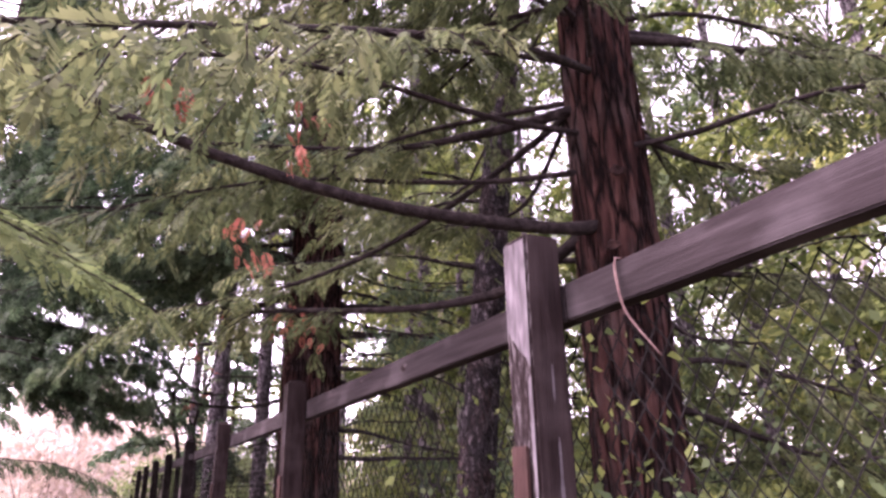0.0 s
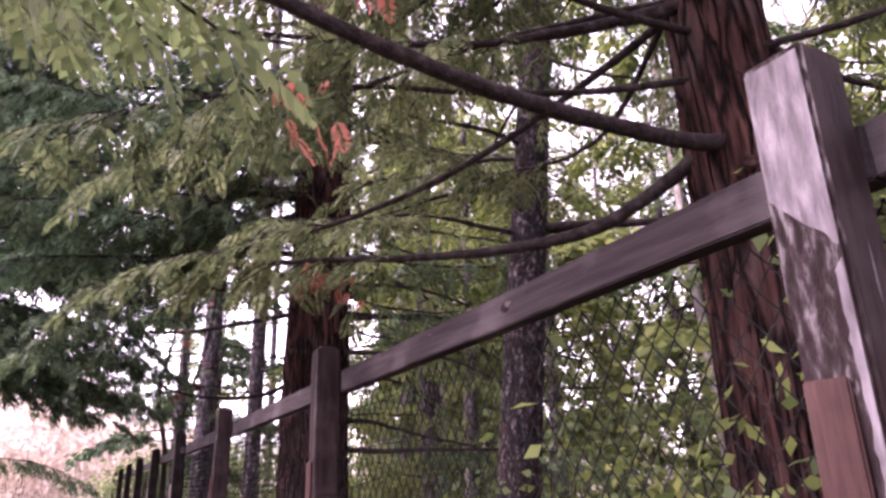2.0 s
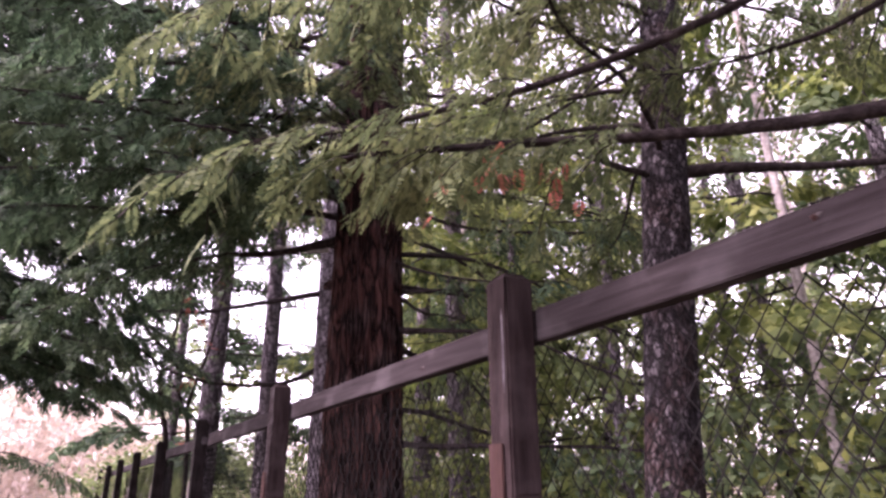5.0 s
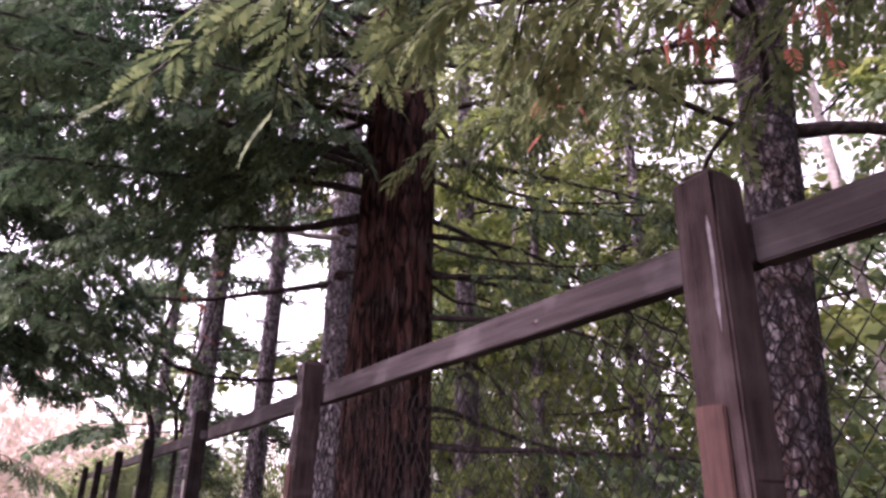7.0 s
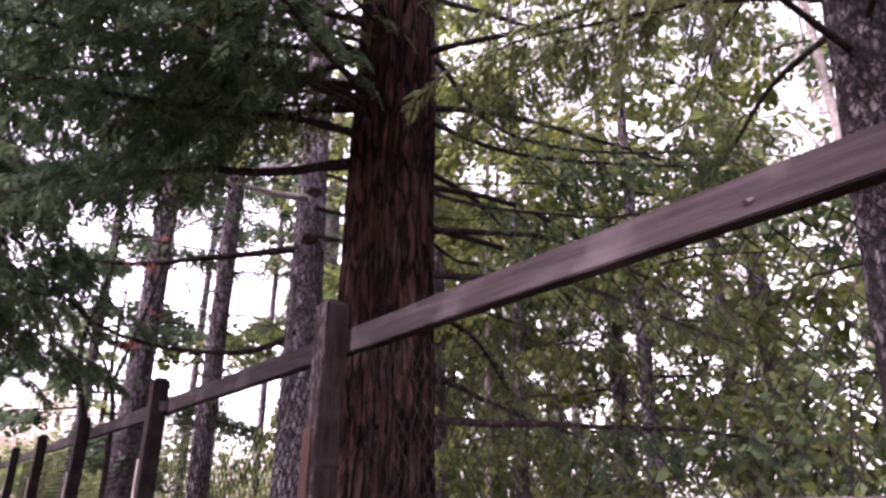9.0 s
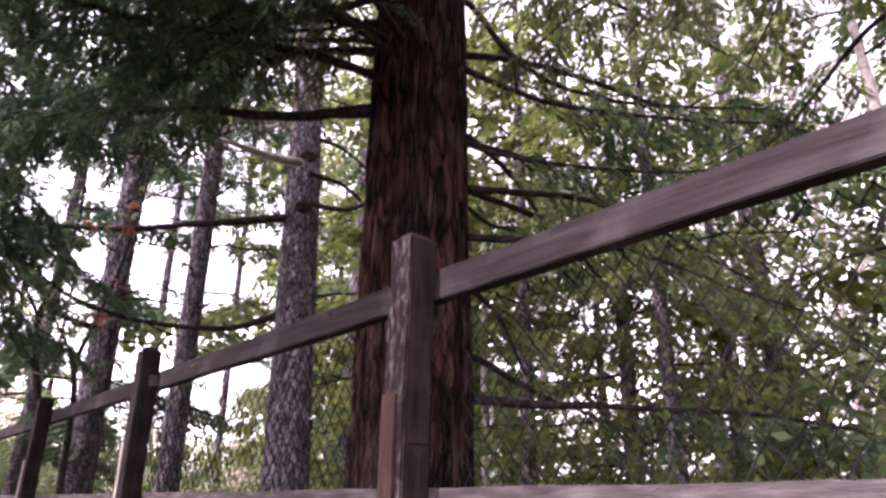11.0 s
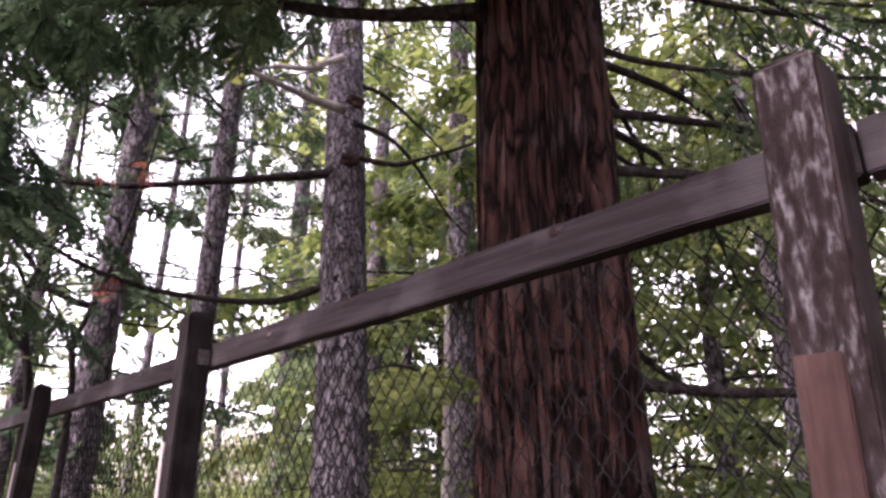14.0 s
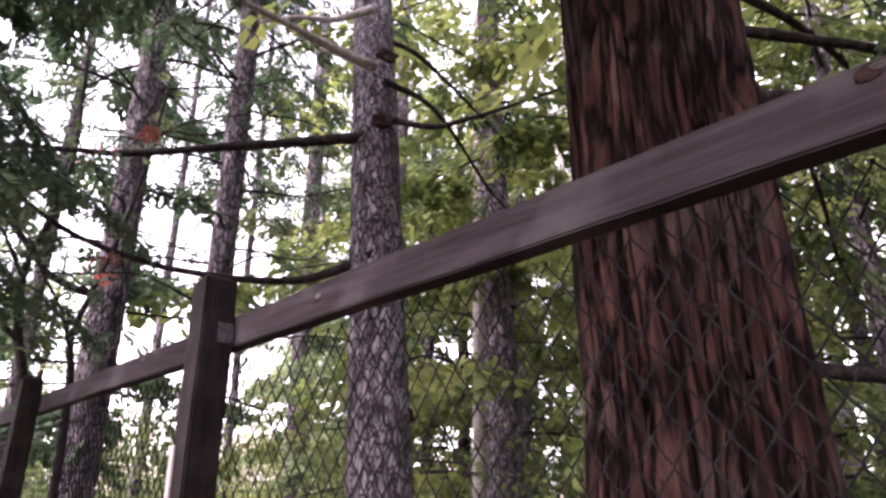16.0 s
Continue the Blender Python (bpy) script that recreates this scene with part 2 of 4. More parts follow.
def spray_shape(pairs, spread=0.32, width=0.05, droop=0.25):
    """A flat feathery spray one unit long: pairs of needles along a drooping twig. Rows of four corners."""
    out = []
    for i in range(pairs):
        u = (i + 0.6) / pairs
        reach = spread * (0.55 + 0.9 * u * (1 - u) * 2 - 0.45 * u * u)
        for side in (-1, 1):
            z = -droop * u * u
            a = np.array([u * 0.92, 0, z])
            tip = a + np.array([reach * 0.62, side * reach, -0.10 * reach - 0.03])
            w = np.array([width * 0.8, -side * width * 0.5, 0.0]) * (0.7 + 0.3 * math.sin(i * 1.7))
            out += [a - w * 0.5, (a + tip) / 2 - w * 0.8, tip, (a + tip) / 2 + w * 0.8]
    a, b = np.array([0, 0, 0.0]), np.array([1.0, 0, -droop])
    out += [a + [0, 0.01, 0], b, b + [0.02, 0, 0], a - [0, 0.01, 0]]
    return np.array(out)


SHAPES = dict(fine=spray_shape(8, 0.25, 0.105), mid=spray_shape(5, 0.32, 0.16), coarse=spray_shape(2, 0.5, 0.34)[:-4])


def leaf_shape():
    return np.array([[0, 0, 0], [0.45, 0.28, 0.03], [1, 0, -0.08], [0.45, -0.28, 0.03]], float)


def foliage_verts(shape, pos, dirs, size, twist=0.5):
    d, s, u = frames_of(dirs, twist)
    k = shape[None, :, :] * size[:, None, None]
    v = pos[:, None, :] + k[:, :, 0:1] * d[:, None, :] + k[:, :, 1:2] * s[:, None, :] + k[:, :, 2:3] * u[:, None, :]
    return v.reshape(-1, 3)


def lump(name, parent, place, size, axis):
    """A knot: a ragged, sunken scar with a rough collar on a trunk."""
    bm = bmesh.new()
    bmesh.ops.create_uvsphere(bm, u_segments=18, v_segments=11, radius=1)
    rot = Vector(axis).normalized().to_track_quat("Z", "Y").to_matrix()
    for v in bm.verts:
        c = v.co.copy()
        rim = math.hypot(c.x, c.y)
        ragged = 1 + 0.55 * noise.noise(c * 1.7 + Vector(place) * 5) + 0.3 * noise.noise(c * 4 + Vector(place))
        h = c.z * 0.22 - (0.32 * max(0, 1 - rim * 1.6) if c.z > 0 else 0)
        v.co = rot @ (Vector((c.x * 1.1 * ragged, c.y * 0.8 * ragged, h * ragged)) * size) + Vector(place)
    return part(name, bm, MAT["knot"], parent, "dark bark knot", smooth=True)


class Crown:
    """Gathers limbs, twigs and sprays of one tree, then links them as its parts."""

    def __init__(self, tree, far=False):
        self.tree, self.twigs, self.sprays, self.far = tree, [], {}, far

    def spray(self, kind, shape, pos, d, size):
        self.sprays.setdefault((kind, shape), []).append((pos, d, size))

    def limb(self, pts, r0, r1, mat="limb", leaf="needles", shape="fine", start=0.25, step=0.12, reach=0.5, size=0.16, hang=0.35, full=1.0, dead=0.0, label=""):
        """A limb along pts with side twigs that carry drooping sprays, from start (a share of its length) on."""
        n = len(pts)
        p, r = smooth_path(pts, [r0 + (r1 - r0) * (i / (n - 1)) ** 0.8 for i in range(n)], 6)
        if self.far:
            self.twigs.append((p[::6] + [p[-1]], r[::6] + [r[-1]]))
        else:
            link("branch", tubes_mesh("branch", [(p, r)], 7, 0.25), MAT[mat], self.tree, label)
        length = sum((p[i + 1] - p[i]).length for i in range(len(p) - 1))
        if full <= 0:
            return
        along, i, done = 0.0, 0, 0.0
        nxt = start * length
        side = 1
        while i < len(p) - 1:
            seg = p[i + 1] - p[i]
            if done + seg.length < nxt:
                done += seg.length
                i += 1
                continue
            u = (nxt - done) / seg.length
            at = p[i] + seg * u
            share = nxt / length
            d = seg.normalized()
            across = d.cross(Vector((0, 0, 1)))
            if across.length < 0.2:
                across = Vector((math.cos(nxt * 9), math.sin(nxt * 9), 0))
            across.normalize()
            side = -side
            tl = reach * random.uniform(0.5, 1.1) * (1.05 - 0.6 * share)
            out = (across * side * random.uniform(0.6, 1.1) + d * random.uniform(0.3, 0.9) + Vector((0, 0, random.uniform(-0.35, 0.15)))).normalized()
            self.twig(at, out, tl, leaf, shape, size, hang, full, dead)
            nxt += step * random.uniform(0.6, 1.4)
        self.twig(p[-1], (p[-1] - p[-2]).normalized(), reach * 0.6, leaf, shape, size, hang, full, dead)

    def twig(self, at, out, tl, leaf, shape, size, hang, full=1.0, dead=0.0):
        pts = []
        for k in range(5):
            u = k / 4
            pts.append(at + out * tl * u + Vector((0, 0, -hang * tl * u * u)))
        if not self.far:
            self.twigs.append((pts, [0.0045, 0.004, 0.003, 0.0025, 0.0015]))
        count = max(2, int(tl / size * 3.2 * full))
        side = 1
        kind = "dead" if random.random() < dead else leaf
        for j in range(count):
            u = 0.12 + 0.88 * (j + random.random() * 0.6) / count
            q = at + out * tl * u + Vector((0, 0, -hang * tl * u * u))
            t = (out + Vector((0, 0, -2 * hang * u))).normalized()
            across = t.cross(Vector((0, 0, 1)))
            across = across.normalized() if across.length > 0.1 else Vector((1, 0, 0))
            side = -side
            d = t * random.uniform(0.5, 1.0) + across * side * random.uniform(0.3, 0.9) + Vector((0, 0, random.uniform(-0.5, 0.1)))
            self.spray(kind, shape, q, d, size * random.uniform(0.7, 1.3))

    def finish(self):
        if self.twigs:
            link("twig_growth", tubes_mesh("twigs", self.twigs, 4 if self.far else 3), MAT["limb"], self.tree)["kind"] = "stuff"
        for (kind, shape), rows in self.sprays.items():
            pos = np.array([tuple(r[0]) for r in rows])
            d = np.array([tuple(r[1]) for r in rows])
            size = np.array([r[2] for r in rows])
            v = foliage_verts(LEAVES[shape] if shape in LEAVES else SHAPES[shape], pos, d, size, 1.0 if shape in LEAVES else 0.45)
            ob = link("dead_foliage" if kind == "dead" else "crown", quads_mesh("crown", v), MAT[kind], self.tree, "rust-brown dead sprays" if kind == "dead" else "")
            ob["kind"] = "stuff"


LEAVES = dict(leaf=leaf_shape())


def trunk_mesh(name, foot, top, r0, r1, sides=40, rings=60, ridges=14, depth=0.05, flare=0.3, twist=0.15, plates=False, seed=0):
    """A tapered trunk with furrowed bark as real relief."""
    foot, top = Vector(foot), Vector(top)
    verts, faces = [], []
    for i in range(rings + 1):
        u = (i / rings) ** 1.35
        c = foot.lerp(top, u)
        h = (c - foot).length
        r = r0 + (r1 - r0) * u + r0 * flare * math.exp(-h / 0.55)
        for k in range(sides):
            a = 2 * math.pi * k / sides
            if plates:
                q = Vector((math.cos(a) * r * 16, math.sin(a) * r * 16, h * 7 + seed))
                f = noise.cell(q + noise.noise_vector(q * 0.7) * 0.6) * 0.5 + noise.noise(q * 1.3) * 0.6
            else:
                w = a + twist * h * 0.3 + 0.35 * noise.noise(Vector((math.cos(a) * 1.2, math.sin(a) * 1.2, h * 0.55 + seed)))
                q = Vector((math.cos(w) * ridges / 3, math.sin(w) * ridges / 3, h * 0.75 + seed))
                n1, n2 = noise.noise(q), noise.noise(Vector((q.x * 1.9 + 7, q.y * 1.9, h * 1.1 + seed)))
                f = 0.6 - 1.7 * math.exp(-(n1 / 0.12) ** 2) - 0.7 * math.exp(-(n2 / 0.1) ** 2) + 0.7 * noise.noise(Vector((q.x * 0.7, q.y * 0.7, h * 0.8))) + 0.35 * noise.noise(Vector((q.x * 4, q.y * 4, h * 4)))
            rr = r * (1 + depth * f)
            verts.append((c.x + math.cos(a) * rr, c.y + math.sin(a) * rr, c.z))
    for i in range(rings):
        for k in range(sides):
            q = i * sides
            faces.append((q + k, q + (k + 1) % sides, q + sides + (k + 1) % sides, q + sides + k))
    me = bpy.data.meshes.new(name)
    me.from_pydata(verts, [], faces)
    me.shade_smooth()
    return me


# ---------------------------------------------------------------- ground
def ground():
    n, size = 90, 3000.0
    bm = bmesh.new()
    grid = []
    for i in range(n + 1):
        row = []
        for j in range(n + 1):
            a, b = (2 * i / n - 1), (2 * j / n - 1)
            x, y = size * abs(a) ** 5 * (1 if a > 0 else -1) + 22 * a, size * abs(b) ** 5 * (1 if b > 0 else -1) + 26 * b + 5
            z = 0.10 * noise.noise(Vector((x * 0.35, y * 0.35, 0))) if x > 0.4 else 0.0
            row.append(bm.verts.new((x, y, z)))
        grid.append(row)
    for i in range(n):
        for j in range(n):
            bm.faces.new((grid[i][j], grid[i + 1][j], grid[i + 1][j + 1], grid[i][j + 1]))
    tagged(part("ground", bm, MAT["ground"], None, smooth=True), "brown woodland floor with leaf litter", "ground", kind="structure")


ground()

# ---------------------------------------------------------------- fence
BAY = 2.4
RAIL_LOW, RAIL_HIGH = 2.056, 2.153
POST_TOP = 2.275
W = 0.105


def wire_net(y0, y1, z0, z1, cell=0.062, tall=0.084, thick=0.0021):
    """Hexagonal woven netting: zigzag wires that meet their neighbours in short upright twists."""
    verts, faces = [], []

    def seg(a, b):
        d = (b - a).normalized()
        s = d.cross(Vector((1, 0, 0))).normalized() * thick
        x = Vector((thick, 0, 0))
        base = len(verts)
        for p in (a, b):
            verts.extend([p + x, p - x * 0.5 + s * 0.87, p - x * 0.5 - s * 0.87])
        for k in range(3):
            faces.append((base + k, base + (k + 1) % 3, base + 3 + (k + 1) % 3, base + 3 + k))

    cols = int((y1 - y0) / cell)
    rows = int((z1 - z0) / (tall / 2))

    def at(c, z, s):
        y = y0 + c * cell + s
        bow = 0.012 * noise.noise(Vector((0, y * 1.6, z * 1.6)))
        return Vector((bow, y + 0.010 * noise.noise(Vector((y * 2.3, z * 2.3, 3))), z + 0.008 * noise.noise(Vector((y * 2.0, z * 2.0, 9)))))

    for c in range(cols):
        for r in range(rows):
            za, zb = z1 - r * tall / 2, z1 - (r + 1) * tall / 2
            flip = 1 if r % 2 else -1
            for s in (-1, 1):
                a = at(c + 0.5, za - tall * 0.10, s * cell * (0.03 if flip < 0 else 0.47))
                m = at(c + 0.5, za - tall * 0.0, s * cell * (0.03 if flip < 0 else 0.47))
                b = at(c + 0.5, zb - tall * 0.0, s * cell * (0.47 if flip < 0 else 0.03))
                if s > 0 or flip < 0:
                    seg(m, a)
                seg(a, b)
    me = bpy.data.meshes.new("wire_mesh")
    me.from_pydata([tuple(v) for v in verts], [], faces)
    return me


def fence():
    f = tagged(new("fence"), "tall dark-stained wooden post fence with wire netting", "fence")
    lean = {0: 1.5, 1: 1.0, 2: 2.0, 3: -1.0}
    posts = {}
    tops = {-2: 0.0, -1: 0.01, 0: 0.008, 1: 0.0, 2: -0.004, 3: 0.014, 4: -0.012}
    for k in range(-3, 9):
        y = k * BAY
        h = POST_TOP + tops.get(k, 0.0)
        bm = board((W, W, h), 0.006, 12, seed=k, wobble=0.004)
        if k > 0:
            for v in bm.verts:
                if v.co.z > h / 2 - 0.009:
                    edge = max(abs(v.co.x), abs(v.co.y)) / (W / 2)
                    v.co.z -= 0.022 if edge > 0.95 else 0.006
                    if edge < 0.95:
                        v.co.x, v.co.y = v.co.x * 0.72, v.co.y * 0.72
        for face in bm.faces:
            face.material_index = 1 if k in (0, 2) and face.calc_center_median().x < -W / 2 + 0.007 else 0
        # posts at k >= 3 take the darker wood
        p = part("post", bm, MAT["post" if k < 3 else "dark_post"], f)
        p.data.materials.append(MAT["bleached"])
        a = radians(lean.get(k, 0.0))
        p.location = (-W / 2, y + W / 2 + math.sin(a) * (2.35 - h / 2), h / 2)
        p.rotation_euler.x = a
        posts[k] = (p, Vector((-W / 2, y + W / 2, h / 2)))
        # farther posts: a narrow strip whose pale colour stands for sky light
        narrow = k >= 3
        bt = board((0.008, W * (0.26 if narrow else 0.66), 1.76), 0.003, 6, seed=k + 20, wobble=0.002)
        b = part("batten", bt, MAT["pale_wood" if narrow else "batten"], p, "narrow bleached wooden strip" if narrow else "bare reddish wooden batten")
        b.location = (-W / 2 - 0.006, W * 0.34 if narrow else 0.014, 0.88 - h / 2)
    for k, x, y, z0, z1, w, seed in ((0, -W - 0.0015, 0.056, 1.35, 2.268, 0.105, 2), (0, -W + 0.06, -0.0015, 1.60, 1.78, 0.010, 3), (0, -W + 0.055, -0.0015, 1.86, 1.95, 0.006, 4),
                                     (1, -W - 0.0015, 0.02, 1.9, 2.15, 0.010, 9)):
        bm = bmesh.new()
        n = 70
        face_x = x < -W
        cols = []
        for i in range(n + 1):
            u = i / n
            z = z0 + (z1 - z0) * u
            half = min(0.049, w * 0.5 * (0.5 + 0.7 * abs(noise.noise(Vector((seed * 3.3, z * 13, 0)))) + 0.45 * noise.noise(Vector((seed, z * 70, 2))) + 0.3 * noise.noise(Vector((seed, z * 190, 7)))) * min(1, 5 * u, 9 * (1 - u))) + 0.0006
            mid = 0.002 * noise.noise(Vector((seed, z * 9, 5)))
            if seed == 2:
                half = 0.5 * min(0.094, max(0.006, 0.013 + 0.085 * min(1, max(0, (z - 1.96) / 0.06)) + 0.010 * noise.noise(Vector((2, z * 18, 1))) + 0.004 * noise.noise(Vector((2, z * 70, 1)))))
                mid = half - 0.048
            cols.append([bm.verts.new((x, k * BAY + y + mid + s_ * half, z) if face_x else (x + mid + s_ * half, k * BAY + y, z)) for s_ in (-1, 1)])
        for i in range(n):
            bm.faces.new((cols[i][0], cols[i + 1][0], cols[i + 1][1], cols[i][1]))
        part("peeling_paint", bm, MAT["peeled"], posts[k][0], "pale peeled paint streak").location = -posts[k][1]
    for k in range(-1, 5):
        part("saw_cut", board((W * 0.8, 0.004, 0.005), 0.001, 3, seed=k), MAT["knot"], posts[k][0], "dark horizontal saw cut").location = Vector((-W * 0.45, k * BAY - 0.001, 1.62)) - posts[k][1]
    for y, z, r in ((1.03, 2.11, 0.017), (1.5, 2.125, 0.008), (3.13, 2.09, 0.009), (5.42, 2.135, 0.013), (6.73, 2.11, 0.014), (8.0, 2.12, 0.014)):
        ob = lump("knot", f, (0.001, y, z), r, (-1, 0, 0.05))
        ob.scale = (0.25, 1, 1)
        bm = bmesh.new()
        ring = [bm.verts.new((-0.0012, y - r * 1.1 + r * 0.9 * math.cos(a) * (1 + 0.3 * math.sin(3 * a)), z + r * 0.3 + r * 0.45 * math.sin(a))) for a in [i * math.pi / 8 for i in range(16)]]
        bm.faces.new(ring)
        part("scar", bm, MAT["lower_rail"], f, "pale scar beside a knot")
    for k in range(-3, 8):
        y = k * BAY
        bm = board((0.055, BAY - 0.004, RAIL_HIGH - RAIL_LOW), 0.004, 14, seed=k + 40, wobble=0.004)
        part("top_rail", bm, MAT["fence"], f).location = (0.0295, y + BAY / 2, (RAIL_HIGH + RAIL_LOW) / 2)
        bm = board((0.04, BAY - 0.004, 0.14), 0.004, 14, seed=k + 60, wobble=0.004)
        part("middle_rail", bm, MAT["lower_rail"], f, "silver-grey weathered board").location = (0.022, y + BAY / 2, 1.43)
    part("wedge", board((0.05, 0.007, 0.062), 0.002, 3, seed=81), MAT["lower_rail"], posts[3][0], "pale wooden wedge beside the top rail").location = Vector((-0.028, 3 * BAY - 0.003, 2.095)) - posts[3][1]
    net = wire_net(0.0, BAY, 0.25, 2.045)
    net.materials.append(MAT["wire"])
    for k in range(-1, 6):
        ob = new("wire_mesh", net)
        ob.parent, ob["label"] = f, "grey wire netting"
        ob.location = (0.065, k * BAY, 0)


fence()


def panel_fence():
    f = tagged(new("panel_fence"), "pale weathered wooden board fence farther along", "fence")
    mesh = part("board", board((0.02, 0.14, 1.95), 0.004, 5, seed=5), MAT["pale_wood"], f)
    mesh.location = (0.02, 19.5, 0.975)
    for i in range(1, 44):
        b = new("board", mesh.data)
        b.parent, b.location = f, (0.02 + 0.004 * math.sin(i * 2.3), 19.5 + 0.146 * i, 0.975 + 0.015 * math.sin(i * 1.7))
    for i in range(4):
        part("post", board((0.1, 0.1, 2.1), 0.005, 5, seed=i), MAT["pale_wood"], f).location = (-0.05, 19.45 + 2.1 * i, 1.05)


panel_fence()

# ---------------------------------------------------------------- trees
def hang(crown, place, count=7, length=0.085):
    """A bunch of dead brown sprays that hang from a limb."""
    p = Vector(place)
    for i in range(count):
        q = p + Vector((random.gauss(0, 0.04), random.gauss(0, 0.04), random.gauss(0, 0.03)))
        crown.spray("dead", "mid", q, Vector((random.gauss(0, 0.6), random.gauss(0, 0.6), -1)), length * random.uniform(0.5, 1.1))


def limb_path(o, r, z, az, length, rise, sag, wob=0.06):
    """A limb from a trunk at o, leaving at height z towards az (degrees from +y to +x)."""
    d = Vector((math.sin(radians(az)), math.cos(radians(az)), 0))
    s = Vector((d.y, -d.x, 0))
    pts = []
    for k in range(7):
        u = k / 6
        pts.append(Vector((o[0], o[1], z)) + d * (r * 0.6 + length * u) + s * length * wob * math.sin(u * 5 + az) * u
                   + Vector((0, 0, rise * length * u - sag * length * u * u + 0.03 * math.sin(u * 9 + z * 3))))
    return pts


NEAR = dict(shape="fine", leaf="needles", reach=0.5, step=0.065, size=0.14, hang=0.5, full=1.15)

# ---- slender redwood close to the fence
random.seed(11)
t1 = tagged(new("redwood_tree"), "slender redwood with furrowed bark and drooping limbs", "tree")
O1 = (1.05, 0.93)
link("trunk", trunk_mesh("trunk", (1.11, 1.05, 0), (1.03, 0.68, 13), 0.212, 0.095, 130, 230, 14, 0.075, 0.35, seed=3), MAT["redwood"], t1)
c1 = Crown(t1)
for place, s in (((0.985, 0.785, 3.03), 0.032), ((0.93, 0.815, 2.66), 0.03)):
    lump("knot", t1, place, s, (place[0] - O1[0], place[1] - O1[1], 0))
c1.limb([(1.0, 0.93, 2.82), (0.82, 0.91, 2.76), (0.51, 0.89, 2.72), (0.07, 0.86, 2.69), (-0.37, 0.83, 2.70), (-0.81, 0.80, 2.76), (-1.26, 0.77, 2.88), (-1.9, 0.72, 3.1)], 0.038, 0.014, start=0.66, **NEAR)
c1.limb([(1.0, 1.0, 2.86), (0.9, 1.09, 2.74), (0.7, 1.32, 2.58), (0.49, 1.56, 2.54), (0.28, 1.79, 2.55), (0.07, 2.02, 2.58), (-0.14, 2.25, 2.62), (-0.5, 2.6, 2.66)], 0.036, 0.01, start=0.62, **NEAR)
c1.limb([(0.95, 0.97, 3.45), (0.65, 1.07, 3.34), (0.41, 1.16, 3.27), (0.17, 1.25, 3.21), (-0.07, 1.34, 3.19), (-0.31, 1.43, 3.19), (-0.8, 1.6, 3.2)], 0.03, 0.008, start=0.4, **NEAR)
c1.limb([(0.95, 1.03, 3.45), (0.57, 1.39, 3.12), (0.24, 1.72, 2.89), (-0.1, 2.04, 2.75), (-0.43, 2.36, 2.69), (-0.76, 2.68, 2.67), (-1.0, 2.9, 2.6)], 0.02, 0.005, start=0.6, **NEAR)
c1.limb([(1.05, 1.1, 3.6), (1.03, 1.5, 3.24), (1.02, 1.79, 3.19), (1.01, 2.08, 3.25), (1.0, 2.38, 3.35), (0.99, 2.67, 3.46)], 0.016, 0.005, start=0.6, **NEAR)
c1.limb([(1.15, 0.85, 3.85), (1.34, 0.65, 3.75), (1.56, 0.44, 3.63), (1.77, 0.23, 3.51), (2.1, -0.1, 3.4)], 0.03, 0.008, start=0.2, **NEAR)
c1.limb([(1.15, 0.9, 3.36), (1.44, 0.85, 3.25), (1.71, 0.79, 3.19), (1.98, 0.73, 3.18), (2.5, 0.6, 3.2)], 0.024, 0.007, start=0.3, **NEAR)
c1.limb([(1.15, 0.95, 2.0), (1.3, 0.9, 1.96), (1.59, 0.88, 1.88), (1.95, 0.86, 1.78), (2.63, 0.84, 1.63)], 0.026, 0.009, start=0.35, **NEAR)
c1.limb([(1.15, 0.95, 2.60), (1.58, 0.9, 2.63), (2.23, 0.88, 2.67), (3.06, 0.86, 2.72)], 0.024, 0.009, start=0.3, **NEAR)
c1.limb([(1.2, 0.95, 2.42), (1.3, 0.9, 2.35), (1.43, 0.88, 2.29), (1.81, 0.86, 2.28)], 0.018, 0.006, start=0.4, **NEAR)
c1.limb([(1.15, 0.95, 3.95), (1.65, 0.92, 4.06), (2.44, 0.9, 4.18), (3.37, 0.88, 4.41)], 0.034, 0.014, start=0.45, **NEAR)
# the young sprig that hangs low over the path, from a limb behind it
c1.limb([(0.95, 0.85, 3.6), (0.4, 0.55, 3.35), (-0.3, 0.25, 3.0), (-0.9, -0.05, 2.62), (-1.35, -0.2, 2.38)], 0.022, 0.006, start=0.45, **NEAR)
for k in range(4):
    c1.twig(Vector((-1.42 - 0.05 * k, 0.02 + 0.10 * k, 2.20 + 0.07 * k)), Vector((0.95, -0.04 + 0.05 * k, -0.25)), 0.52, "young", "fine", 0.10, 0.15, 1.6)
random.seed(13)
for z, az, ln, sag in ((4.45, -38, 2.4, 0.12), (4.6, -66, 2.6, 0.12), (4.75, -28, 2.2, 0.14), (4.85, -52, 2.6, 0.14), (5.15, -40, 2.4, 0.16), (5.25, -86, 2.4, 0.16), (4.5, -98, 2.2, 0.16), (4.6, 20, 2.0, 0.16), (4.3, 50, 2.0, 0.2)):
    c1.limb(limb_path(O1, 0.18, z, az, ln, 0.05, sag), 0.015, 0.005, start=0.1, **NEAR)
random.seed(12)
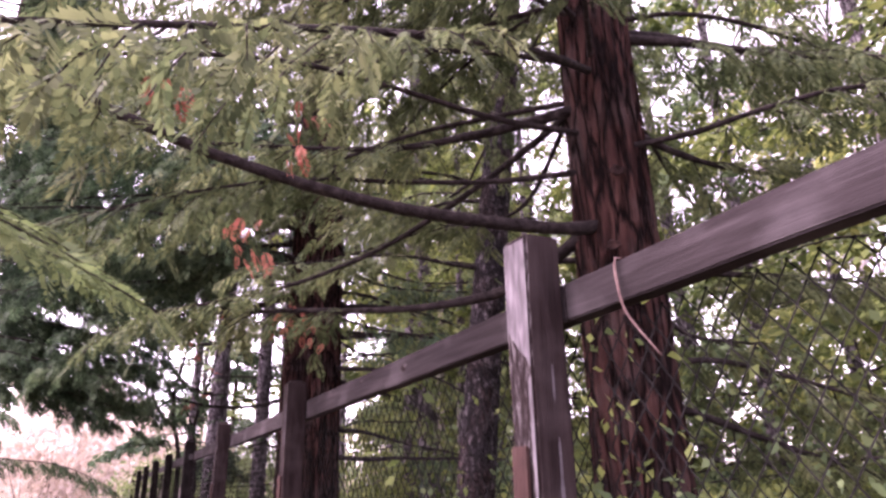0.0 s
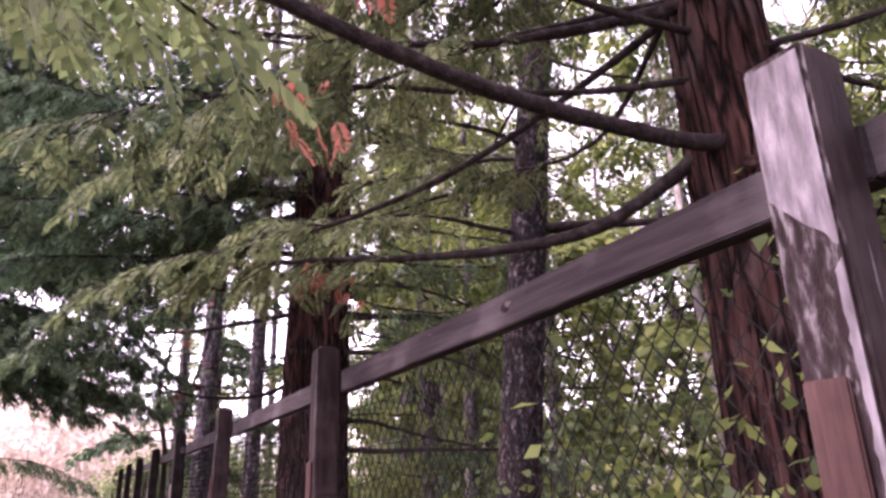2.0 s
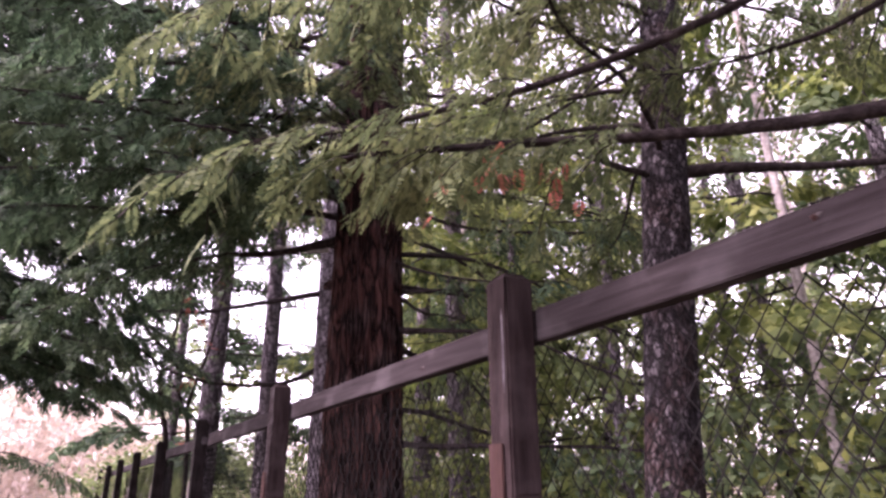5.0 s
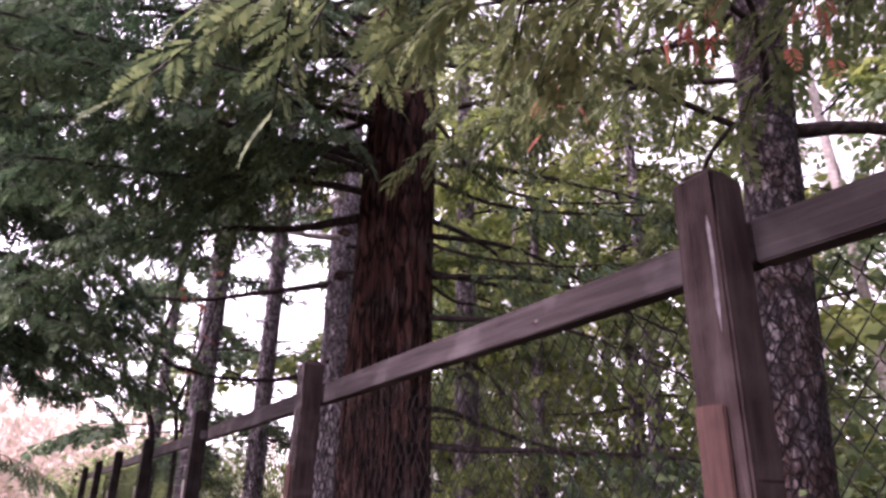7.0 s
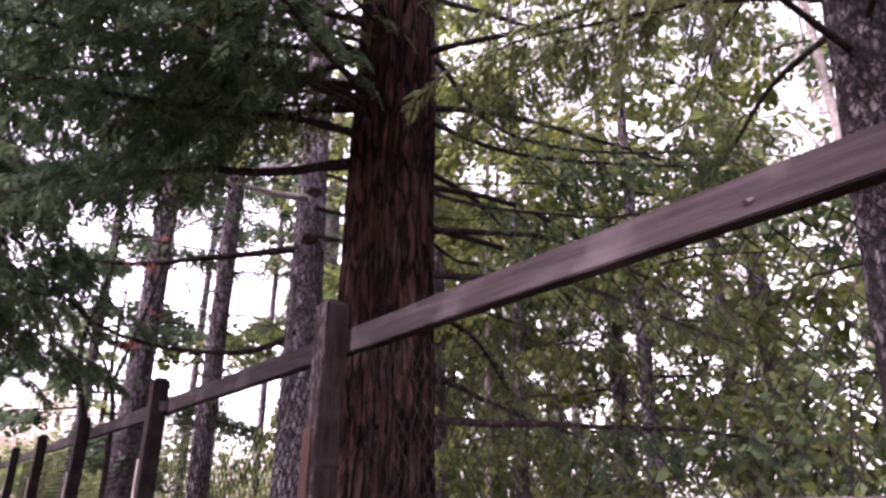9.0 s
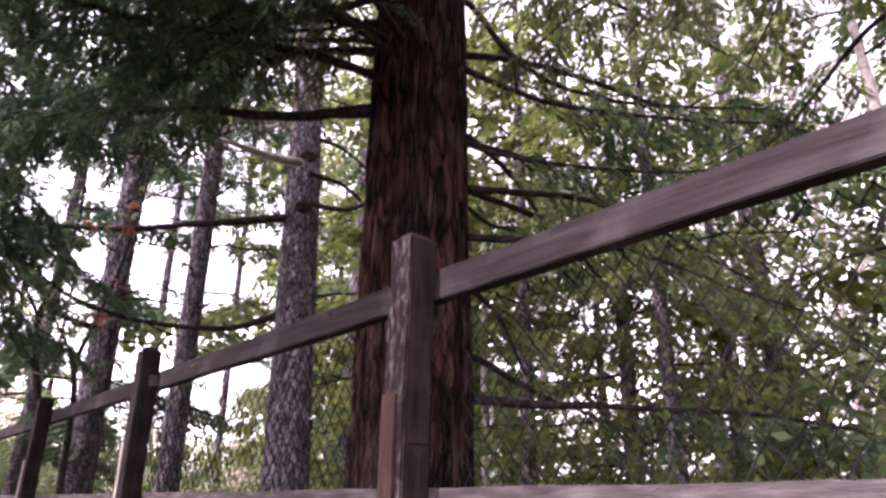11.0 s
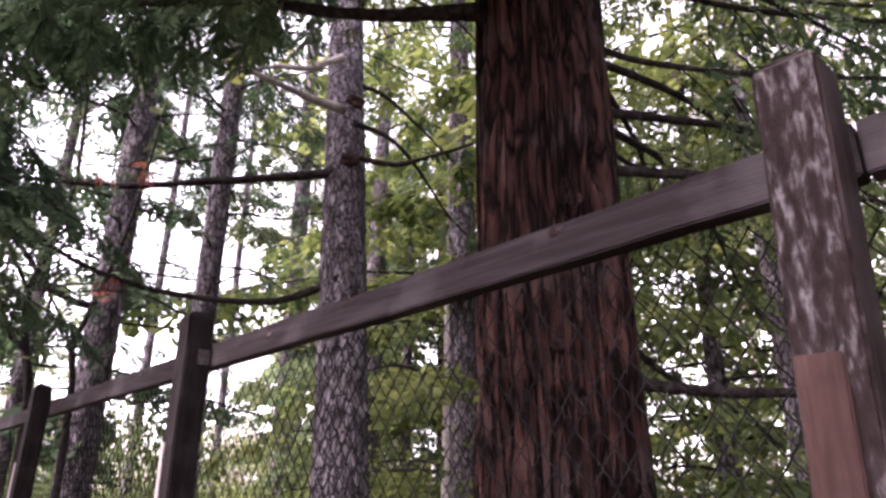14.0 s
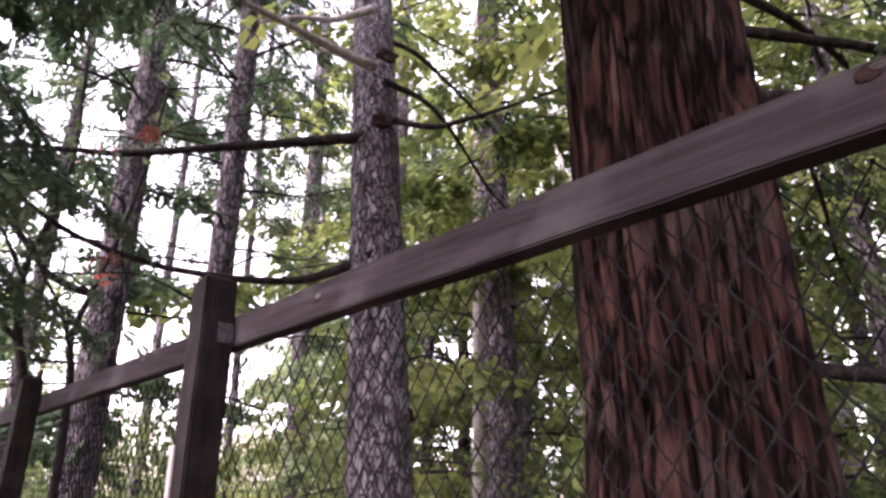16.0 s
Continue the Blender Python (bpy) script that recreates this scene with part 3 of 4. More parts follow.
for z, az, ln, sag in ((3.1, -62, 2.6, 0.12), (3.3, -86, 2.9, 0.14), (3.55, -44, 2.7, 0.2), (3.75, -70, 2.9, 0.18), (4.0, -90, 2.9, 0.2), (4.15, -34, 2.5, 0.24), (4.4, -58, 2.9, 0.24),
                       (4.7, -80, 2.8, 0.25), (5.0, -48, 2.7, 0.28), (5.4, -72, 2.6, 0.3), (5.9, -90, 2.4, 0.3), (6.3, -55, 2.3, 0.3), (4.6, -8, 2.0, 0.25), (3.7, -135, 1.1, 0.25), (3.95, -112, 1.3, 0.25), (4.3, -150, 1.2, 0.3), (4.2, -16, 2.1, 0.25), (5.0, 8, 2.1, 0.3),
                       (3.6, 65, 2.0, 0.2), (4.0, 115, 2.2, 0.28), (4.7, 140, 2.0, 0.3), (5.2, 85, 2.0, 0.3), (2.15, 105, 1.9, 0.32), (3.2, 150, 1.9, 0.3)):
    c1.limb(limb_path(O1, 0.18, z, az, ln, 0.05, sag), 0.017, 0.005, start=0.32 if z > 3.6 or az > 0 else 0.55, dead=0.006, **NEAR)
for place in ((-0.56, 0.66, 2.72), (-0.69, 0.84, 2.5), (-0.62, 0.80, 2.42), (-0.18, 2.28, 2.56), (-0.07, 2.4, 2.6), (-0.06, 2.15, 2.5), (-0.4, 1.0, 3.1), (0.06, 3.05, 2.85), (-0.95, 0.8, 2.95)):
    hang(c1, place)
c1.finish()

# ---- big redwood
random.seed(21)
t2 = tagged(new("redwood_tree"), "massive redwood with deeply furrowed red-brown bark", "tree")
O2 = (1.15, 6.28)
link("trunk", trunk_mesh("trunk", (1.07, 6.26, 0), (1.3, 6.32, 16), 0.345, 0.20, 220, 300, 19, 0.075, 0.30, seed=8), MAT["redwood"], t2)
KNOTS = ((-112, 3.36, 0.075), (-113, 2.34, 0.06), (-123, 2.71, 0.065), (-123, 1.87, 0.075), (-167, 3.09, 0.055), (-140, 2.1, 0.05), (-95, 2.0, 0.05))
for a, z, s in KNOTS:
    d = Vector((math.cos(radians(a)), math.sin(radians(a)), 0))
    lump("knot", t2, Vector((1.07 + 0.014 * z, 6.265, z)) + d * 0.31, s * 0.6, d)
c2 = Crown(t2)
FAR2 = dict(shape="mid", leaf="dark_needles", reach=0.6, step=0.08, size=0.165, hang=0.6, full=1.6)
c2.limb([(1.0, 6.36, 3.92), (0.71, 6.58, 3.87), (0.47, 6.74, 3.82), (0.24, 6.89, 3.80), (0.01, 7.05, 3.82), (-0.22, 7.21, 3.79), (-0.9, 7.7, 3.65), (-1.7, 8.2, 3.2)], 0.05, 0.012, start=0.32, **FAR2)
c2.limb([(1.25, 6.1, 3.72), (1.33, 5.94, 3.57), (1.47, 5.69, 3.44), (1.6, 5.44, 3.34), (1.73, 5.19, 3.26), (1.86, 4.94, 3.19), (1.99, 4.69, 3.16)], 0.02, 0.006, start=0.3, **{**FAR2, "full": 0.5})
c2.limb([(1.35, 6.25, 3.4), (1.64, 6.18, 3.22), (1.83, 6.13, 3.2), (2.03, 6.09, 3.16)], 0.02, 0.006, start=0.5, **{**FAR2, "full": 0.6})
c2.limb([(1.25, 6.2, 2.04), (1.42, 6.07, 2.01), (1.69, 5.86, 1.98), (1.96, 5.65, 1.98), (2.23, 5.43, 1.96), (2.77, 5.01, 1.93), (3.4, 4.5, 1.8)], 0.035, 0.01, start=0.35, **{**FAR2, "full": 0.7})
c2.limb([(1.3, 6.15, 4.95), (1.4, 5.99, 4.73), (1.53, 5.83, 4.36), (1.72, 5.61, 4.07), (1.98, 5.3, 3.89), (2.23, 5.0, 3.81), (2.7, 4.5, 3.75)], 0.028, 0.006, start=0.4, **{**FAR2, "full": 0.5})
c2.limb([(1.3, 6.1, 4.3), (1.38, 6.0, 4.19), (1.66, 5.67, 3.94), (1.97, 5.3, 3.79), (2.41, 4.78, 3.67), (2.76, 4.36, 3.62)], 0.028, 0.006, start=0.35, **{**FAR2, "full": 0.6})
random.seed(22)
for z, az, ln, sag in ((4.1, -75, 3.2, 0.16), (4.2, -100, 2.8, 0.12), (4.4, -45, 3.4, 0.22), (4.55, -62, 3.5, 0.2), (4.7, -95, 3.0, 0.16), (4.9, -60, 3.6, 0.24), (5.0, -30, 3.2, 0.26), (5.1, -82, 3.4, 0.2), (5.35, -108, 2.8, 0.18),
                       (5.5, -80, 3.4, 0.24), (5.65, -55, 3.5, 0.26), (5.8, -92, 3.2, 0.24), (6.0, -70, 3.4, 0.28), (6.2, -100, 2.8, 0.25), (6.4, -42, 3.2, 0.3), (6.5, -68, 3.2, 0.3), (6.8, -88, 3.0, 0.28), (7.0, -40, 3.0, 0.3),
                       (7.4, -85, 2.8, 0.3), (4.25, -118, 1.9, 0.12), (5.0, -128, 2.0, 0.15), (4.35, -84, 3.3, 0.15), (5.3, -150, 2.0, 0.2), (7.3, -60, 3.0, 0.3)):
    c2.limb(limb_path(O2, 0.3, z, az, ln, 0.06, sag), 0.036, 0.008, start=0.25, dead=0.004, **FAR2)
for z, az, ln, sag in ((5.1, -155, 1.9, 0.15), (4.95, -120, 2.0, 0.15), (4.35, -70, 1.5, 0.2), (4.65, -50, 1.6, 0.2), (4.85, -95, 1.5, 0.2), (5.25, -64, 1.6, 0.2), (5.5, -80, 1.5, 0.2)):
    c2.limb(limb_path(O2, 0.3, z, az, ln, 0.04, sag), 0.022, 0.006, start=0.12, **{**FAR2, "leaf": "needles", "full": 0.8})
# limbs on this side carry the paler needle colour
for z, az, ln, sag in ((4.4, 120, 2.8, 0.2), (4.8, 160, 2.4, 0.2), (5.6, 110, 2.8, 0.25), (2.9, 70, 2.2, 0.3), (3.8, 100, 2.6, 0.25), (4.0, 75, 2.6, 0.25), (3.0, 140, 2.0, 0.3), (3.4, 120, 2.6, 0.25), (2.3, 85, 2.4, 0.25), (3.5, 88, 2.8, 0.25)):
    c2.limb(limb_path(O2, 0.3, z, az, ln, 0.02, sag), 0.03, 0.007, start=0.25, **{**FAR2, "leaf": "young", "full": 0.3})
c2.finish()

# ---- grey pine behind it
random.seed(31)
t3 = tagged(new("pine_tree"), "straight pine with grey plated bark and bare lower limbs", "tree")
link("trunk", trunk_mesh("trunk", (1.48, 8.25, 0), (2.2, 10.05, 12), 0.205, 0.12, 64, 260, 12, 0.045, 0.15, plates=True, seed=4), MAT["pine"], t3)
c3 = Crown(t3)
SPARSE = dict(shape="mid", leaf="dark_needles", reach=0.4, step=0.16, size=0.2, hang=0.3, full=0.8)
c3.limb([(1.6, 8.75, 4.68), (1.28, 8.68, 4.60), (1.06, 8.64, 4.57), (0.84, 8.61, 4.55), (0.4, 8.53, 4.48)], 0.045, 0.02, mat="dead_limb", full=0, label="bare pale broken limb")
c3.limb([(1.6, 8.82, 4.10), (1.18, 9.21, 4.05), (0.87, 9.51, 4.03), (0.56, 9.81, 4.0), (0.25, 10.11, 3.99), (-0.06, 10.41, 4.04), (-0.6, 10.9, 4.1)], 0.045, 0.018, start=0.6, **SPARSE)
c3.limb([(1.6, 8.77, 3.12), (1.3, 8.87, 2.96), (1.08, 8.94, 2.9), (0.67, 9.07, 2.88), (0.25, 9.21, 2.93), (-0.16, 9.34, 3.08), (-0.58, 9.48, 3.42)], 0.035, 0.012, start=0.7, **SPARSE)
c3.limb([(1.6, 8.8, 5.25), (1.32, 8.89, 5.05), (1.07, 8.99, 4.99), (0.82, 9.09, 4.88)], 0.035, 0.015, mat="dead_limb", full=0, label="bare pale broken limb")
c3.limb([(1.72, 8.76, 4.6), (2.09, 8.76, 4.61), (2.35, 8.77, 4.51), (2.61, 8.78, 4.31), (2.87, 8.79, 4.08), (3.13, 8.8, 3.95)], 0.028, 0.008, start=0.7, **SPARSE)
c3.limb([(1.7, 8.7, 4.24), (1.94, 8.46, 4.16), (2.11, 8.28, 4.21), (2.28, 8.1, 4.28), (2.63, 7.74, 4.46)], 0.028, 0.01, start=0.7, **SPARSE)
c3.limb([(1.72, 8.9, 5.1), (2.1, 8.85, 5.1), (2.5, 8.8, 4.9), (2.9, 8.7, 4.6)], 0.028, 0.01, start=0.5, **SPARSE)
for i in range(16):
    z = 6.0 + 0.35 * i
    c3.limb(limb_path((1.48 + 0.06 * z, 8.25 + 0.15 * z), 0.12, z, (i * 137) % 360 - 180, 2.2, 0.2, 0.2), 0.028, 0.008, start=0.35, **{**SPARSE, "full": 1.2})
hang(c3, (0.08, 8.75, 3.6), 3, 0.14), hang(c3, (0.1, 9.3, 2.95), 3, 0.14), hang(c3, (0.2, 10.1, 4.0), 3, 0.14)
for p in ((1.62, 8.60, 4.7), (1.60, 8.63, 4.15), (1.58, 8.58, 3.1), (1.66, 8.42, 2.05)):
    lump("knot", t3, p, 0.07, (-0.4, -0.9, 0))
c3.finish()


# ---- other trees along and behind the fence
def conifer(name, label, foot, top, r0, r1, bark, limbs, z0, z1, ln, leaf, shape, size, reach, step, full, seed, plates=True, sag=0.2, sides=28, rings=60, group="", start=0.3, fan=None, far=False, low=None, bare=()):
    """A conifer: a trunk and limbs in a spiral between two heights."""
    random.seed(seed)
    t = tagged(new(name), label, "tree", group)
    link("trunk", trunk_mesh("trunk", foot, top, r0, r1, sides, rings, 12, 0.045, 0.2, plates=plates, seed=seed), MAT[bark], t)
    c = Crown(t, far)
    f, tp = Vector(foot), Vector(top)
    for i in range(limbs):
        z = z0 + (z1 - z0) * (i + random.random() * 0.6) / limbs
        o = f.lerp(tp, (z - f.z) / (tp.z - f.z))
        az = (i * 137.5 + seed * 40) % 360 if fan is None else random.uniform(*fan)
        k = 1.0 - 0.55 * (z - z0) / (z1 - z0 + 1e-6)
        c.limb(limb_path(o, r1, z, az, ln * k * random.uniform(0.7, 1.15), 0.08, sag), 0.009 + 0.005 * ln, 0.005, start=start, leaf=leaf, shape=shape, size=size, reach=reach, step=step, full=full)
    for i in range(low[0] if low else 0):
        z = low[1] + (low[2] - low[1]) * (i + random.random()) / low[0]
        o = f.lerp(tp, (z - f.z) / (tp.z - f.z))
        c.limb(limb_path(o, r1, z, i * 137.5 + seed * 70, ln * random.uniform(0.5, 0.9), 0.05, 0.12, 0.12), 0.016, 0.004, start=0.45, leaf=leaf, shape=shape, size=size * 0.9, reach=reach * 0.8, step=0.2, full=0.7)
    for pts in bare:
        c.limb(pts, 0.05, 0.02, start=0.6, leaf=leaf, shape=shape, size=size, reach=reach, step=0.3, full=0.5)
    c.finish()
    return t


conifer("fir_tree", "dark mottled conifer trunk leaning slightly", (1.395, 3.415, 0), (2.88, 3.11, 12), 0.152, 0.105, "mottled", 30, 3.4, 7.8, 2.4, "needles", "fine", 0.16, 0.5, 0.08, 1.3, 41, sides=64, rings=260, fan=(-150, 120), start=0.4, bare=([(1.85, 3.3, 3.45), (2.1, 3.05, 3.43), (2.5, 2.8, 3.42), (3.0, 2.5, 3.45)],))
conifer("pine_tree", "thin dark pine with sparse limbs", (1.53, 11.0, 0), (1.62, 11.1, 12), 0.135, 0.09, "pine", 26, 5.6, 10.5, 2.0, "dark_needles", "mid", 0.18, 0.45, 0.13, 1.0, 42, sides=32, rings=120, low=(18, 2.4, 5.6))
conifer("pine_tree", "leaning pine with rust-tinged bark", (0.92, 12.2, 0), (1.15, 12.7, 12), 0.19, 0.12, "pine", 36, 6.0, 10.5, 2.6, "dark_needles", "mid", 0.18, 0.45, 0.12, 1.1, 43, sides=32, rings=120, low=(22, 2.4, 6.2), bare=([(0.9, 12.3, 3.5), (0.64, 12.3, 3.52), (0.37, 12.3, 3.64), (0.16, 12.3, 3.88), (-0.1, 12.3, 4.15), (-0.4, 12.3, 4.5)],))


def sapling(label, stems, seed, dead):
    """A slender young tree: curving stems from one root, with few twigs."""
    random.seed(seed)
    t = tagged(new("young_tree"), label, "tree")
    c = Crown(t)
    for pts, r0, r1 in stems:
        c.limb([Vector(p) for p in pts], r0, r1, start=0.4, leaf="needles", shape="mid", reach=0.4, step=0.22, size=0.14, hang=0.2, full=0.5, dead=dead)
    c.finish()


sapling("thin curving sapling with reddish dead twigs", (
    ([(0.5, 11.0, 0), (0.5, 11.0, 1.2), (0.46, 11.0, 2.38), (0.41, 11.0, 2.77), (0.49, 11.0, 3.15), (0.65, 11.0, 3.79), (0.76, 11.0, 4.54), (0.83, 11.0, 5.3)], 0.04, 0.012),
    ([(0.44, 11.0, 2.6), (0.3, 10.95, 2.95), (0.12, 10.9, 3.2), (-0.1, 10.9, 3.6)], 0.02, 0.006),), 44, 0.35)
sapling("slender bent sapling with a forked stem", (
    ([(0.35, 11.6, 0), (0.3, 11.55, 1.3), (0.24, 11.5, 2.4), (0.12, 11.5, 2.9), (0.08, 11.5, 3.4), (0.18, 11.5, 3.9), (0.26, 11.5, 4.6), (0.2, 11.5, 5.6)], 0.055, 0.016),
    ([(0.14, 11.5, 2.8), (-0.12, 11.5, 3.05), (-0.3, 11.55, 3.5), (-0.36, 11.6, 4.2)], 0.032, 0.01),
    ([(0.09, 11.5, 3.3), (-0.2, 11.45, 3.75), (-0.5, 11.4, 4.05)], 0.02, 0.006),), 45, 0.1)
conifer("fir_tree", "dark drooping conifer overhanging the path", (0.9, 15.5, 0), (0.9, 15.5, 11), 0.11, 0.06, "pine", 22, 2.2, 10, 3.0, "dark_needles", "coarse", 0.3, 0.6, 0.12, 2.0, 46, plates=False, far=True)
conifer("fir_tree", "mossy slender conifer trunk", (8.1, 20.6, 0), (8.1, 20.6, 16), 0.3, 0.2, "pine", 22, 3.5, 15, 3.2, "needles", "coarse", 0.45, 0.8, 0.2, 2.0, 47, far=True)
conifer("fir_tree", "small dark conifer trunk", (8.7, 15.1, 0), (8.7, 15.1, 10), 0.14, 0.08, "redwood", 20, 3.2, 9.5, 2.6, "leaf", "coarse", 0.36, 0.7, 0.16, 2.2, 48, plates=False, far=True)
conifer("birch_tree", "slim pale-barked tree with yellow-green leaves", (5.2, 11.3, 0), (5.5, 11.4, 9), 0.09, 0.05, "dead_limb", 14, 3.4, 8.5, 1.8, "leaf", "coarse", 0.26, 0.6, 0.15, 2.0, 49, plates=False, far=True)
conifer("birch_tree", "slim pale-barked tree with yellow-green leaves", (4.4, 9.0, 0), (4.8, 9.2, 9), 0.05, 0.03, "dead_limb", 10, 3.4, 8.5, 1.5, "leaf", "coarse", 0.26, 0.6, 0.15, 2.0, 50, plates=False, far=True)
conifer("birch_tree", "slim pale-barked tree with yellow-green leaves", (4.9, 4.4, 0), (5.0, 4.6, 9), 0.06, 0.03, "dead_limb", 12, 3.0, 8.5, 1.8, "leaf", "coarse", 0.26, 0.6, 0.15, 2.0, 51, plates=False, far=True)

# last four are never in view, added to close in and shade the place
for i, (x, y) in enumerate(((-3.5, 9.8), (-3.6, 13.0), (-4.2, 6.0), (-10.5, 2.0), (-10.0, -7.0), (-3.5, -15.0), (3.0, -14.0))):
    conifer("fir_tree", "dark drooping conifer beside the path", (x, y, 0), (x, y, 13), 0.2, 0.08, "redwood", 74 if i == 0 else 34 if i < 3 else 20, 3.2 if i == 0 else 2.1, 11.0 if i == 0 else 12.5, (3.15, 2.6, 1.7)[i] if i < 3 else 2.0, "dark_needles", "mid" if i < 2 else "coarse", 0.19 if i < 2 else 0.34, 0.7, 0.12, (2.3, 1.5)[i] if i < 2 else 1.3, 70 + i, plates=False, sag=0.26, group="conifers along the path", far=i > 2, fan=(58, 122) if i == 0 else (45, 135) if i == 2 else None)
for i, (x, y, h) in enumerate(((6.7, 14.0, 9), (7.4, 12.4, 8.5), (9.4, 10.8, 9), (7.6, 17.5, 10), (7.9, 7.6, 8.5), (8.6, 4.6, 8), (7.6, 1.4, 8), (6.4, -1.6, 8), (5.0, 7.4, 7), (5.6, 3.8, 9), (4.7, 1.5, 8.5))):
    conifer("alder_tree", "yellow-green leafy tree behind the fence", (x, y, 0), (x + 0.2, y, h), 0.12, 0.04, "pine", 30, 1.2, h * 0.97, 2.3, "leaf" if i % 3 else "green", "coarse", 0.2, 0.7, 0.16, 1.1, 90 + i, plates=False, sag=0.15, sides=14, rings=30, group="leafy trees behind the fence", start=0.1, far=True)
for i, (x, y, h) in enumerate(((3.7, 18.8, 15), (6.0, 20.0, 15))):
    conifer("fir_tree", "slim conifer with a high sparse crown", (x, y, 0), (x + 0.1, y, h), 0.11, 0.05, "pine", 28, 7.6 + 0.3 * (y - 16), h * 0.98, 2.2, "dark_needles", "coarse", 0.22, 0.6, 0.15, 1.0, 300 + i, plates=False, sides=14, rings=30, group="conifers beyond the fence", far=True)
for i, (x, y, h) in enumerate(((4.3, 6.5, 9.5), (3.9, 7.9, 9.0))):
    conifer("alder_tree", "yellow-green leafy tree behind the fence", (x, y, 0), (x + 0.2, y, h), 0.09, 0.03, "pine", 34, 3.4, h * 0.97, 1.9, "leaf", "coarse", 0.2, 0.6, 0.17, 0.65, 330 + i, plates=False, sag=0.15, sides=14, rings=30, group="leafy trees behind the fence", start=0.1, far=True)
# ---- woods behind, farther off
random.seed(60)
spots = []
for i in range(400):
    d = random.uniform(9, 42)
    az = random.uniform(-10, 118)
    if 10 < az < 27 and (d < 60):
        continue
    p = (-0.5 + d * math.sin(radians(az)), 2.5 + d * math.cos(radians(az)))
    if p[0] < 3.4 or any((p[0] - q[0]) ** 2 + (p[1] - q[1]) ** 2 < (2.8 + 0.05 * d) ** 2 for q in spots):
        continue
    spots.append(p)
    if len(spots) >= 42:
        break
for i, (x, y) in enumerate(spots):
    d = math.hypot(x, y)
    h = random.uniform(9, 17)
    # some far trees take the paler leaves: haze painted into their colour
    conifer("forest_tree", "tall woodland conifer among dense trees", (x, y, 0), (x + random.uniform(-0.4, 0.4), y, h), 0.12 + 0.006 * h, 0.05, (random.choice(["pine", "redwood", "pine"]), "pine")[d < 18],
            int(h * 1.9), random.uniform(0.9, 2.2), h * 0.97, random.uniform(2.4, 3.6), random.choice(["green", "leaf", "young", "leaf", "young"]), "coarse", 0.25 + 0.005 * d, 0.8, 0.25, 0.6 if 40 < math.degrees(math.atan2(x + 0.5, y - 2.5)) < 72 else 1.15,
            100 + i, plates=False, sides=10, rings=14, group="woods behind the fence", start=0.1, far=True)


def shrub(name, label, centre, spread, height, clumps, leaves, size, kind, seed, group="", low=0.1):
    """A shrub: several stems from one root, twigs to clumps of leaves with an uneven outline."""
    random.seed(seed)
    r = np.random.default_rng(seed)
    s = tagged(new(name), label, "shrub", group)
    base = Vector((centre[0], centre[1], 0))
    stems, pos, dirs, sz = [], [], [], []
    for i in range(clumps):
        a, q = random.uniform(0, 2 * math.pi), math.sqrt(random.random())
        h = height * (low + (1 - low) * random.random()) * (1 - 0.35 * q * q)
        c = base + Vector((math.cos(a) * q * spread, math.sin(a) * q * spread, h))
        if i % 2 == 0:
            mid = base.lerp(c, 0.5) + Vector((random.gauss(0, 0.1), random.gauss(0, 0.1), 0.1))
            stems.append(smooth_path([base + Vector((random.gauss(0, 0.08), random.gauss(0, 0.08), 0)), mid, c], [0.016, 0.010, 0.004], 4))
        w = random.uniform(0.16, 0.34)
        for j in range(leaves):
            v = r.normal(0, 1, 3) * (w, w, w * 0.75)
            pos.append(np.array(c) + v)
            dirs.append(v + r.normal(0, w * 0.8, 3) + (0, 0, -w * 0.7))
            sz.append(size * r.uniform(0.6, 1.3))
    link("stem_growth", tubes_mesh("stems", stems, 5), MAT["limb"], s)["kind"] = "stuff"
    v = foliage_verts(LEAVES["leaf"], np.array(pos), np.array(dirs), np.array(sz), 1.2)
    link("foliage", quads_mesh("leaves", v), MAT[kind], s)["kind"] = "stuff"
    return s


SHRUBS = ((2.6, -0.6, 1.0, 2.9), (3.6, 0.9, 1.3, 3.2), (2.3, 2.1, 0.8, 2.3), (3.9, 3.0, 1.3, 3.0), (2.9, 4.6, 0.8, 2.1), (4.4, 5.4, 1.4, 3.1), (3.4, 6.9, 0.9, 1.9), (4.9, 8.2, 1.4, 3.2), (3.4, 9.8, 1.0, 2.4),
          (2.4, 3.9, 0.8, 2.2), (3.7, 7.9, 1.1, 2.4), (5.4, 5.6, 1.3, 3.3),
          (5.8, 1.6, 1.5, 3.6), (6.5, 4.2, 1.6, 3.8), (6.8, 7.0, 1.6, 3.6), (6.6, 10.5, 1.6, 3.4), (5.5, -1.6, 1.5, 3.6), (4.4, 12.6, 1.3, 2.6), (8.5, 12.8, 1.6, 3.4))
for i, (x, y, sp, h) in enumerate(SHRUBS):
    near = x < 5
    shrub("laurel_shrub", "dense olive-green broadleaf shrub behind the fence", (x, y), sp, h, 30, 36 if near else 38, 0.085 if near else 0.11, "leaf" if i % 3 else "green", 200 + i, "undergrowth behind the fence")
